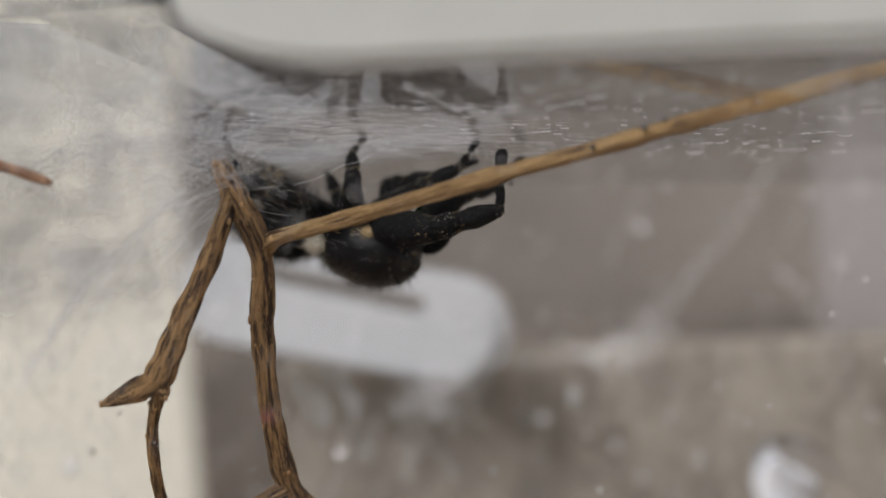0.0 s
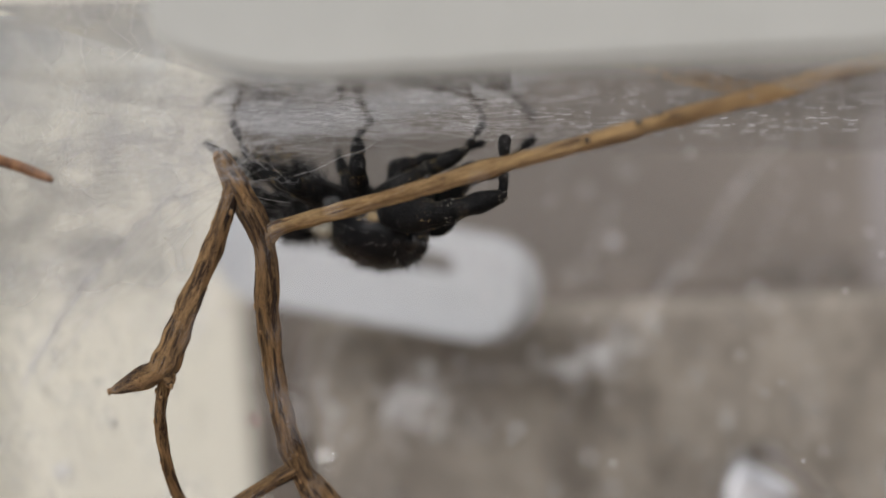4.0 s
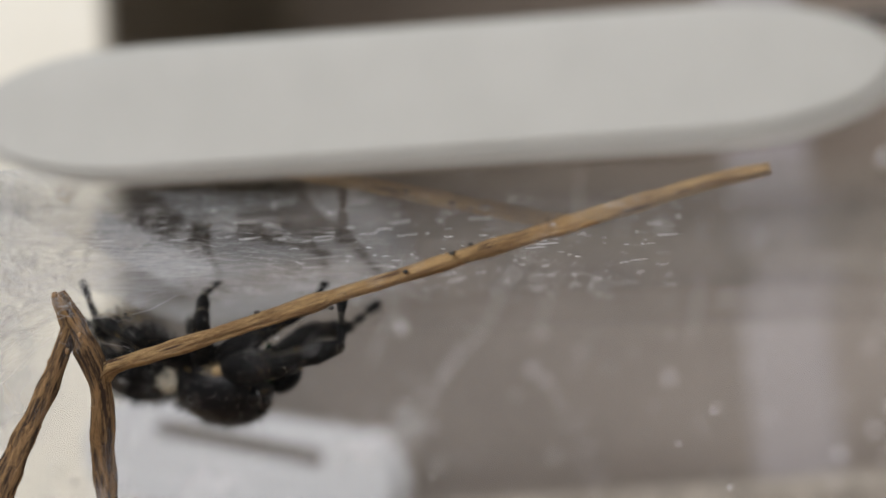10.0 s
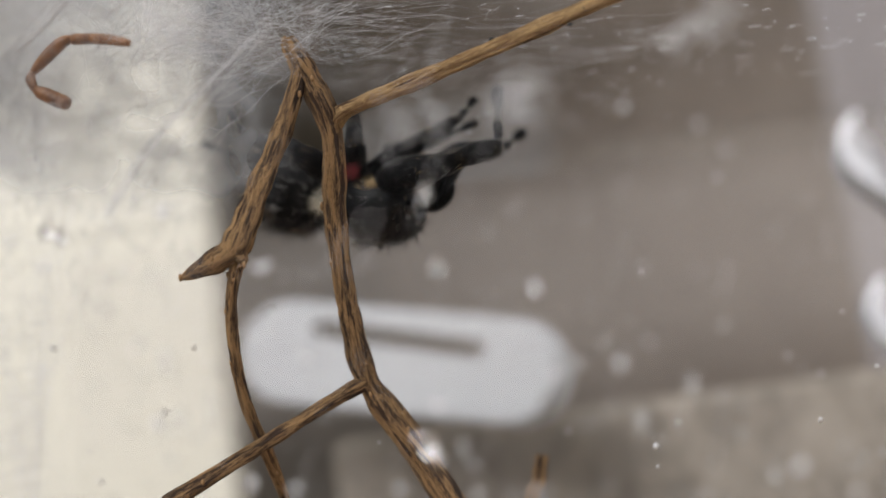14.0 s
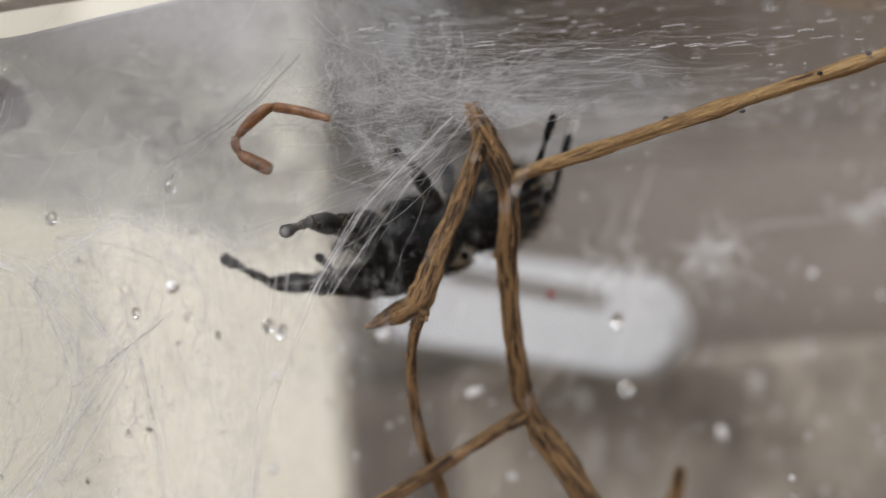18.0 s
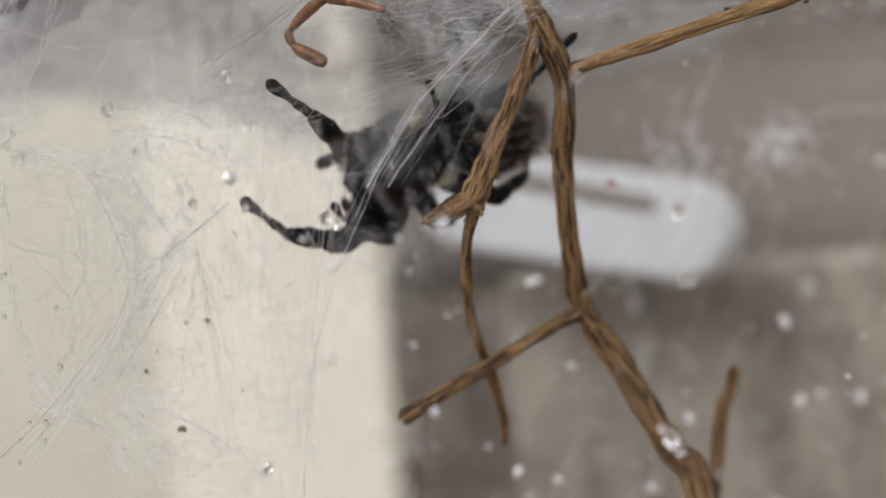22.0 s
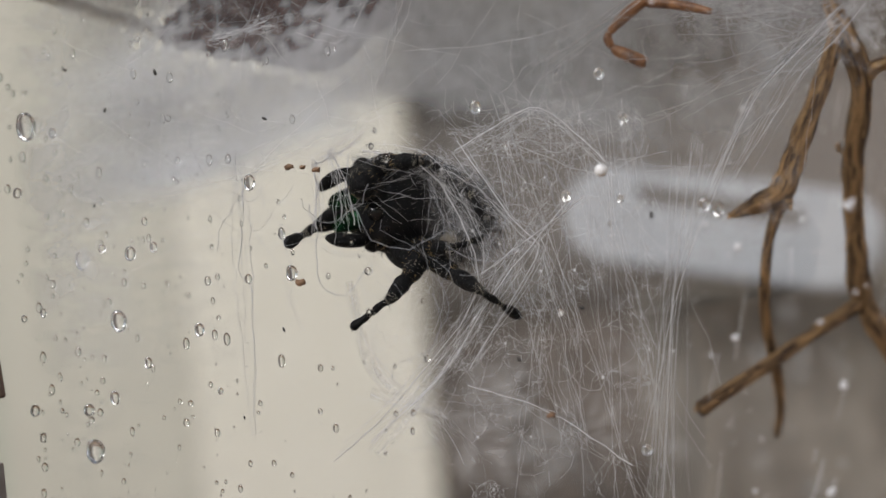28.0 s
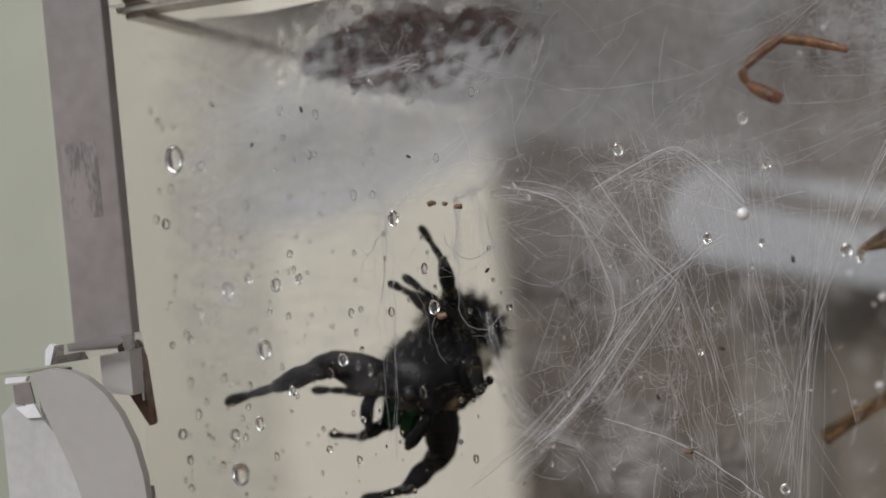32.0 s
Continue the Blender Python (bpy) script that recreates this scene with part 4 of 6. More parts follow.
# turn and lift of each leg's thigh, shin and foot against the body, in degrees
LEG_ROWS = {
    "l1": [(0, 17, -5, -22, -32, 113, -72), (9.5, 17, -5, -22, -32, 113, -72), (11, 17, -5, -22, -32, 113, -72), (13, 17, -5, -22, -32, 113, -72), (14.05, 17, -5, -22, -32, 113, -72), (14.6, -32, 34, -40, 8, -67, -25), (15.5, -32, 34, -40, 8, -67, -25), (17.5, -32, 34, -40, 8, -67, -25), (18, -29, 1, -29, -18, -58, -21), (18.4, -22, 27, -51, 12, -104, -17), (19.2, -22, 27, -51, 12, -104, -17), (19.6, 43, 54, -16, -4, -54, -19), (20.2, 43, 54, -16, -4, -54, -19), (20.8, 4, 34, -46, 11, -68, -17), (22.1, 4, 34, -46, 11, -68, -17), (23, 19, 58, -12, 4, -38, 26), (23.5, 46, 42, -26, -3, -36, 4), (24, 78, 50, 0, 3, -24, 9), (24.5, 25, 20, -19, 37, -13, 11), (25, 39, 44, -26, 10, -43, 17), (25.5, 133, 32, 16, 24, 31, -42), (27.5, 80, 55, 62, -36, 50, -44), (28, -122, -44, 20, 2, 22, 6), (28.5, 122, 80, 80, -29, 55, 1), (29, -45, 71, 53, -50, 59, -42), (29.5, -57, 73, 50, -64, 40, -48), (30, 2, 34, 32, -23, 24, -36), (31, 16, 32, 19, -17, 10, -40), (31.5, 32, -3, -42, -22, -66, -15), (32, -174, -75, 1, -6, -75, -36)],
    "l2": [(0, -20, -49, -20, -44, -96, -56), (9.5, -20, -49, -20, -44, -96, -56), (11, -20, -49, -20, -44, -96, -56), (13, -20, -49, -20, -44, -96, -56), (14.05, -20, -49, -20, -44, -96, -56), (14.6, -15, 59, -30, -7, -58, 8), (15.5, -15, 59, -30, -7, -58, 8), (17.5, -15, 59, -30, -7, -58, 8), (18, -23, 43, -40, -2, -74, 5), (18.4, -11, 43, -33, 0, -54, 23), (19.2, -11, 43, -33, 0, -54, 23), (19.6, 51, 58, -52, 22, -83, 22), (20.2, 51, 58, -52, 22, -83, 22), (20.8, 30, 47, -48, 19, -91, 21), (22.1, 30, 47, -48, 19, -91, 21), (23, -25, 3, -35, 55, -80, 44), (23.5, 15, -15, -17, -6, -29, 0), (24, -16, 4, -55, 21, -87, 49), (24.5, 23, 38, -15, 48, -81, 23), (25, 142, 25, 57, 43, -6, 48), (25.5, 95, 62, 9, 29, -12, -42), (27.5, 23, 53, -99, -74, -27, 35), (28, 55, 50, 39, -9, 51, -56), (28.5, 171, 28, 111, 23, 73, 8), (29, 169, 51, 18, 22, 48, -42), (29.5, 160, 66, 69, 26, 75, -3), (30, 36, 35, 34, 6, 7, -33), (31, 48, 43, 26, 11, -4, -35), (31.5, 55, 0, 22, -1, -34, -66), (32, -163, 54, -90, 39, -73, 26)],
    "l3": [(0, 67, -31, -139, -46, -112, -37), (9.5, 67, -31, -139, -46, -112, -37), (11, 67, -31, -139, -46, -112, -37), (13, 67, -31, -139, -46, -112, -37), (14.05, 67, -31, -139, -46, -112, -37), (14.6, 137, -5, -21, 24, -29, 26), (15.5, 137, -5, -21, 24, -29, 26), (17.5, 137, -5, -21, 24, -29, 26), (18, 134, -32, -112, 69, -62, 51), (18.4, 121, -26, -102, 69, -64, 55), (19.2, 121, -26, -102, 69, -64, 55), (19.6, 111, -25, -136, 78, -123, 64), (20.2, 111, -25, -136, 78, -123, 64), (20.8, 89, -9, -141, 69, -102, 46), (22.1, 89, -9, -141, 69, -102, 46), (23, 59, -75, 76, 69, -25, 70), (23.5, 167, -64, 95, 64, -75, 76), (24, 161, -78, 16, 54, -12, 78), (24.5, 101, 28, 120, 36, -166, 48), (25, 74, 51, 11, 55, 52, 67), (25.5, 152, 32, -37, 83, 3, 35), (27.5, 52, 53, 56, 24, 150, -75), (28, 29, 56, 36, 67, -167, 8), (28.5, -172, 26, 150, 30, 108, 23), (29, 173, 31, -121, 82, -51, 47), (29.5, -171, 60, 152, 62, 133, -31), (30, 31, 46, -7, 65, 34, 40), (31, 31, 49, 26, 68, 34, 15), (31.5, 42, 33, -114, -74, -17, 37), (32, 54, 71, 41, 3, -162, -21)],
    "l4": [(0, 95, 3, -177, -12, -165, -40), (9.5, 95, 3, -177, -12, -165, -40), (11, 95, 3, -177, -12, -165, -40), (13, 95, 3, -177, -12, -165, -40), (14.05, 95, 3, -177, -12, -165, -40), (14.6, 180, -1, 168, -1, -127, -7), (15.5, 180, -1, 168, -1, -127, -7), (17.5, 180, -1, 168, -1, -127, -7), (18, 165, 8, -163, 14, -134, -1), (18.4, 144, 33, 145, -3, 169, -51), (19.2, 144, 33, 145, -3, 169, -51), (19.6, 153, 22, 146, -16, 169, -62), (20.2, 153, 22, 146, -16, 169, -62), (20.8, 130, 12, 160, -44, -161, -65), (22.1, 130, 12, 160, -44, -161, -65), (23, -173, -60, -167, -20, -151, -55), (23.5, -165, -41, -160, -13, -145, -48), (24, -151, 11, -138, -44, -131, -45), (24.5, 140, 45, -90, -22, 149, 68), (25, 145, 52, 177, 25, 170, 68), (25.5, 166, 53, -160, 33, -173, 69), (27.5, 65, 62, 116, 42, 129, 18), (28, 44, 47, 67, 53, 157, -2), (28.5, -129, 73, -124, 68, 180, -31), (29, 174, 51, 93, 37, 84, 43), (29.5, 151, 67, 107, 31, 116, -14), (30, -170, -47, 16, 63, -9, 51), (31, -165, -41, 43, 80, -36, 60), (31.5, -153, -36, 52, 35, 35, 35), (32, -118, 52, -15, 72, -123, 1)],
    "r1": [(0, -5, -61, -75, -28, -85, -49), (9.5, -5, -61, -75, -28, -85, -49), (11, -5, -61, -75, -28, -85, -49), (13, -5, -61, -75, -28, -85, -49), (14.05, -5, -61, -75, -28, -85, -49), (14.6, -47, 44, -19, 17, -20, 23), (15.5, -47, 44, -19, 17, -20, 23), (17.5, -47, 44, -19, 17, -20, 23), (18, -49, 47, -45, 30, -30, 44), (18.4, -23, 54, -91, 35, -105, 58), (19.2, -23, 54, -91, 35, -105, 58), (19.6, -29, 66, -67, 6, -71, 8), (20.2, -29, 66, -67, 6, -71, 8), (20.8, -71, 68, -78, 19, -70, 9), (22.1, -71, 68, -78, 19, -70, 9), (23, 42, 67, -42, 67, -75, 60), (23.5, 31, 51, 8, 50, -42, 73), (24, -18, 20, -50, 14, -57, 18), (24.5, 26, -7, -21, 31, -118, 73), (25, 32, 47, 25, 69, -104, -39), (25.5, 73, 42, -52, -62, -87, 59), (27.5, 50, 37, -109, -67, -1, 35), (28, 21, 31, -142, -31, 46, 68), (28.5, 51, 30, 116, -46, -129, 67), (29, 0, 49, 95, -65, 94, -68), (29.5, 11, 50, 94, -64, 166, 72), (30, 30, 54, 9, 35, -149, -61), (31, 28, 23, -13, 17, -51, -37), (31.5, 43, -22, -74, -65, -76, 21), (32, -31, 30, -53, -32, -60, -29)],
    "r2": [(0, 127, -65, -23, -29, -19, -35), (9.5, 127, -65, -23, -29, -19, -35), (11, 127, -65, -23, -29, -19, -35), (13, 127, -65, -23, -29, -19, -35), (14.05, 127, -65, -23, -29, -19, -35), (14.6, -97, 54, -33, -7, -36, 12), (15.5, -97, 54, -33, -7, -36, 12), (17.5, -97, 54, -33, -7, -36, 12), (18, -179, 46, -82, 15, -67, 29), (18.4, 153, 32, -105, -16, -81, -22), (19.2, 153, 32, -105, -16, -81, -22), (19.6, 160, 17, -97, 15, -81, 21), (20.2, 160, 17, -97, 15, -81, 21), (20.8, 147, 17, -125, 34, -97, 26), (22.1, 147, 17, -125, 34, -97, 26), (23, -81, 67, -82, 29, -104, 18), (23.5, -77, 56, -67, 34, -74, 18), (24, -101, 17, -74, 16, 81, -14), (24.5, -90, 74, -16, 35, -2, 52), (25, -102, 82, 19, 55, 54, 48), (25.5, -37, 76, 33, 23, 70, -64), (27.5, 17, 63, -13, -66, 14, 41), (28, 5, 44, 49, 73, 178, -12), (28.5, -3, 30, 90, -46, 61, 69), (29, -30, 51, -51, 41, 172, -59), (29.5, -8, 53, 29, -70, 51, 55), (30, 17, 53, 21, 56, 65, 52), (31, 45, 64, -2, 19, 35, 11), (31.5, 31, 40, -78, -54, 14, 27), (32, 21, 24, -90, -35, -81, -23)],
    "r3": [(0, 141, -25, -155, -39, -127, -16), (9.5, 141, -25, -155, -39, -127, -16), (11, 141, -25, -155, -39, -127, -16), (13, 141, -25, -155, -39, -127, -16), (14.05, 141, -25, -155, -39, -127, -16), (14.6, -167, 31, -165, 32, -139, 20), (15.5, -167, 31, -165, 32, -139, 20), (17.5, -167, 31, -165, 32, -139, 20), (18, 173, 21, -154, -58, 140, -76), (18.4, 143, 31, -132, 15, -100, -16), (19.2, 143, 31, -132, 15, -100, -16), (19.6, 173, 15, -151, 1, -85, 9), (20.2, 173, 15, -151, 1, -85, 9), (20.8, 166, 12, -160, -1, -111, -15), (22.1, 166, 12, -160, -1, -111, -15), (23, -123, 54, -75, 48, -66, 65), (23.5, -133, 61, -43, 61, -16, 56), (24, -144, 12, 22, 52, -24, 66), (24.5, -130, -12, -166, 12, -160, 44), (25, 173, 48, 175, 24, -142, 19), (25.5, -176, 14, -38, 33, -5, 59), (27.5, 55, 77, 81, 65, -154, -80), (28, 19, 81, 82, 55, 70, 29), (28.5, -31, 34, -12, 47, 97, -53), (29, -45, 58, -37, 7, 131, -73), (29.5, -44, 71, -37, 57, -101, -44), (30, 78, 67, 63, 52, 38, 23), (31, 90, 58, 67, 42, 49, 34), (31.5, -1, 78, 14, 25, -126, -80), (32, 20, -50, -6, 3, -95, -28)],
    "r4": [(0, 142, -12, 141, 4, 180, -15), (9.5, 142, -12, 141, 4, 180, -15), (11, 142, -12, 141, 4, 180, -15), (13, 142, -12, 141, 4, 180, -15), (14.05, 142, -12, 141, 4, 180, -15), (14.6, 149, 41, -150, 26, -127, 12), (15.5, 149, 41, -150, 26, -127, 12), (17.5, 149, 41, -150, 26, -127, 12), (18, 144, 31, -161, 14, -135, 2), (18.4, 129, 36, -174, 25, -141, 10), (19.2, 129, 36, -174, 25, -141, 10), (19.6, 155, 23, -165, 10, -145, 4), (20.2, 155, 23, -165, 10, -145, 4), (20.8, 165, 15, -179, 11, -162, 6), (22.1, 165, 15, -179, 11, -162, 6), (23, 176, 24, -165, 43, -138, 63), (23.5, -166, 23, 166, 61, 29, 88), (24, -161, 11, -153, 14, -153, -19), (24.5, 174, 19, 162, 46, 83, 23), (25, 164, 30, 165, 43, -174, -52), (25.5, -170, 17, 162, 33, 177, 20), (27.5, 100, 75, 112, 65, 170, -29), (28, -180, -2, 61, 54, 45, 21), (28.5, -62, 72, 158, 70, 178, -39), (29, -60, 75, 170, -32, 101, 73), (29.5, -73, 70, 172, -50, 119, 54), (30, 168, -29, 47, 19, 20, 35), (31, 171, -28, 22, 76, 5, 43), (31.5, -166, -8, 74, 28, 50, -43), (32, 62, 67, -118, -12, 6, 39)],
}


def turned(row):
    """The way named by a turn and a lift, in degrees."""
    a, b = radians(row[0]), radians(row[1])
    return Vector((math.cos(a) * math.cos(b), math.sin(a) * math.cos(b), math.sin(b)))


def between(rows, t):
    """The rows on either side of t, and how far t lies from the first to the second."""
    for a, b in zip(rows, rows[1:]):
        if a[0] <= t <= b[0]:
            f = (t - a[0]) / (b[0] - a[0])
            return a, b, f


def body_pose(t):
    a, b, f = between(BODY_ROWS, t)
    p, q = (pose(*[v * MM for v in k[1:4]], *k[4:]) for k in (a, b))
    return Matrix.LocRotScale(p.translation.lerp(q.translation, f), p.to_quaternion().slerp(q.to_quaternion(), f), None)


def way_at(rows, t, k):
    """The way of one segment at t, swung evenly between two rows."""
    a, b, f = between(rows, t)
    p, q = turned(a[k:k + 2]), turned(b[k:k + 2])
    return p.slerp(q, f, p.lerp(q, f) + Vector((0, 0, 0.001))).normalized()


def aim(origin, along, bend):
    """A pose at origin whose x axis points along, with its z axis towards bend."""
    x = along.normalized()
    z = (bend - x * bend.dot(x)).normalized()
    y = z.cross(x)
    m = Matrix((x, y, z)).transposed().to_4x4()
    m.translation = origin
    return m


def leg_poses(slot, t):
    """Thigh in the body's space, lower leg and foot in the thigh's."""
    sign, number = (1 if slot[0] == "l" else -1), slot[1]
    hx, hy, hz = (v * GROWTH for v in HIPS[number])
    at, poses, hint = mm(hx, hy * sign, hz), [], Vector((0.13, 0.31 * sign, 1.0))
    for k, length in zip((1, 3, 5), SEGMENTS[number]):
        way = way_at(LEG_ROWS[slot], t, k)
        poses.append(aim(at, way, hint))
        at = at + way * length * GROWTH * MM
    return poses[0], poses[0].inverted() @ poses[1], poses[0].inverted() @ poses[2]


def motions(spider):
    """The spider rests, turns round, and climbs down and left through its nest."""
    marks = sorted({r[0] for r in BODY_ROWS})
    times = []
    for a, b in zip(marks, marks[1:]):
        steps = 1 if b - a > 2.5 else max(2, math.ceil((b - a) / 0.13))
        times += [a + (b - a) * k / steps for k in range(steps)]
    times.append(marks[-1])
    walk(spider, [(t, body_pose(t)) for t in times])
    abdomen = [c for c in spider.children if c.name == "abdomen"][0]
    waist = mm(*[v * GROWTH for v in PEDICEL])
    walk(abdomen, [(t, aim(waist, -way_at(ABDOMEN_ROWS, t, 1), Vector((0, 0, 1)))) for t in times])
    for leg in [c for c in spider.children if "slot" in c]:
        rows = [(t, *leg_poses(leg["slot"], t)) for t in times]
        walk(leg, [(t, m) for t, m, _, _ in rows])
        for child in leg.children:
            k = 3 if child.name.startswith("foot") else 2
            walk(child, [(r[0], r[k]) for r in rows])


# ---------- silk ----------
def threads(name, lines, mat, label, category="silk", kind="stuff", sides=3):
    """Many fine threads in one mesh: each line is (points in millimetres, radius)."""
    verts, faces = [], []
    for pts, r in lines:
        pts = np.asarray(pts, float)
        d = np.gradient(pts, axis=0)
        d /= np.linalg.norm(d, axis=1)[:, None] + 1e-9
        s = np.cross(d, (0.21, 0.9, 0.37))
        s /= np.linalg.norm(s, axis=1)[:, None] + 1e-9
        o = np.cross(d, s)
        start = len(verts)
        for p, a, b in zip(pts, s, o):
            for k in range(sides):
                c = 2 * math.pi * k / sides
                verts.append((p + (a * math.cos(c) + b * math.sin(c)) * r) * MM)
        for i in range(len(pts) - 1):
            for k in range(sides):
                a, b = start + i * sides + k, start + i * sides + (k + 1) % sides
                faces.append((a, b, b + sides, a + sides))
    mesh = bpy.data.meshes.new(name)
    mesh.from_pydata([tuple(v) for v in verts], [], faces)
    mesh.shade_smooth()
    mesh.materials.append(mat)
    return tagged(new(name, mesh), label, category, kind=kind)


def strand(a, b, rng, sag=0.3, waver=0.08, count=12, radius=0.02):
    """One thread from a to b with a little sag and waver."""
    a, b = np.array(a, float), np.array(b, float)
    f = np.linspace(0, 1, count)[:, None]
    pts = a + (b - a) * f
    pts[:, 2] -= sag * 4 * (f * (1 - f))[:, 0]
    pts += np.cumsum(rng.normal(0, waver, pts.shape), 0) * (f * (1 - f) * 4)
    return pts, radius


def bundle(path, count, rng, spread=0.35, radius=0.02, waver=0.05):
    """Threads that run together along a path and part at its ends."""
    path = np.array(path, float)
    t = np.linspace(0, 1, 14)
    knots = np.linspace(0, 1, len(path))
    mid = np.stack([np.interp(t, knots, path[:, k]) for k in range(3)], 1)
    for k in range(1, 13):
        mid[k] = (mid[k - 1] + 2 * mid[k] + mid[min(k + 1, 13)]) / 4
    out = [(mid + np.cumsum(rng.normal(0, waver * 0.7, mid.shape), 0), radius * 3.0)]
    for _ in range(count):
        off = rng.normal(0, spread, 3) * (1, 0.8, 1)
        flare = 0.35 + 1.3 * np.abs(t - rng.uniform(0.3, 0.7))[:, None]
        pts = mid + off * flare + np.cumsum(rng.normal(0, waver, mid.shape), 0)
        i, j = sorted(rng.integers(0, 14, 2))
        if j - i < 5:
            i, j = 0, 13
        out.append((pts[i:j + 1], radius * rng.uniform(0.5, 1.5)))
    return out


def curls(centre, size, count, rng, radius=0.016, step=0.45, length=16, bias=(0, 0, 0)):
    """A tangle of wandering threads within an ellipsoid."""
    out = []
    for _ in range(count):
        p = np.array(centre) + rng.normal(0, 0.45, 3) * size
        d = rng.normal(0, 1, 3)
        pts = [p]
        for _ in range(rng.integers(length // 2, length)):
            d = d + rng.normal(0, 0.45, 3) + np.array(bias) * 0.2
            d /= np.linalg.norm(d)
            p = p + d * step * (1, 0.4, 1)
            p[1] = max(p[1], 0.4)
            pts.append(p)
        out.append((pts, radius * rng.uniform(0.6, 1.5)))
    return out


def smooth_step(a, b, x):
    t = min(max((x - a) / (b - a), 0.0), 1.0)
    return t * t * (3 - 2 * t)


def sheet(name, columns, rows, place, spun, mat, label):
    """A spun sheet: place(u, v) in millimetres, and how densely it is spun there."""
    verts, amount, faces = [], [], []
    for i in range(columns + 1):
        for j in range(rows + 1):
            p = place(i / columns, j / rows)
            verts.append(tuple(c * MM for c in p))
            amount.append(max(0.0, min(1.0, spun(*p))))
    for i in range(columns):
        for j in range(rows):
            a = i * (rows + 1) + j
            face = (a, a + 1, a + rows + 2, a + rows + 1)
            # where nothing is spun there is no sheet
            if max(amount[k] for k in face) > 0.004:
                faces.append(face)
    mesh = bpy.data.meshes.new(name)
    mesh.from_pydata(verts, [], faces)
    mesh.shade_smooth()
    mesh.materials.append(mat)
    layer = mesh.attributes.new("spun", "FLOAT", "POINT")
    layer.data.foreach_set("value", amount)
    return tagged(new(name, mesh), label, "silk", kind="stuff")


def ribbon(path, width, seed):
    """A flat band of silk along a path, dense in its middle and frayed at its rims."""
    line = np.array([p for p in smooth_line(path, 10)])
    count = len(line) - 1
    side = np.gradient(line, axis=0)[:, [2, 1, 0]] * (1, 0, -1)
    side /= np.linalg.norm(side, axis=1)[:, None] + 1e-9
    fray = [0.75 + 0.5 * noise.noise(Vector((k * 0.21, seed, 0.0))) for k in range(count + 1)]

    def place(u, v):
        k = min(int(round(u * count)), count)
        p = line[k] + side[k] * (v - 0.5) * width * fray[k]
        return p[0], p[1] + 0.2 * math.sin(v * 3.14 + k * 0.2), p[2]

    made = sheet("silk_ribbon", count, 8, place, lambda x, y, z: 1.0, SILK_BAND, "flat translucent ribbon of white silk")
    amount = [math.sin(math.pi * j / 8) ** 1.2 * (0.55 + 0.6 * noise.noise(Vector((i * 0.17, j * 0.5, seed)))) for i in range(count + 1) for j in range(9)]
    made.data.attributes["spun"].data.foreach_set("value", [max(0.0, min(1.0, a)) for a in amount])
    return made


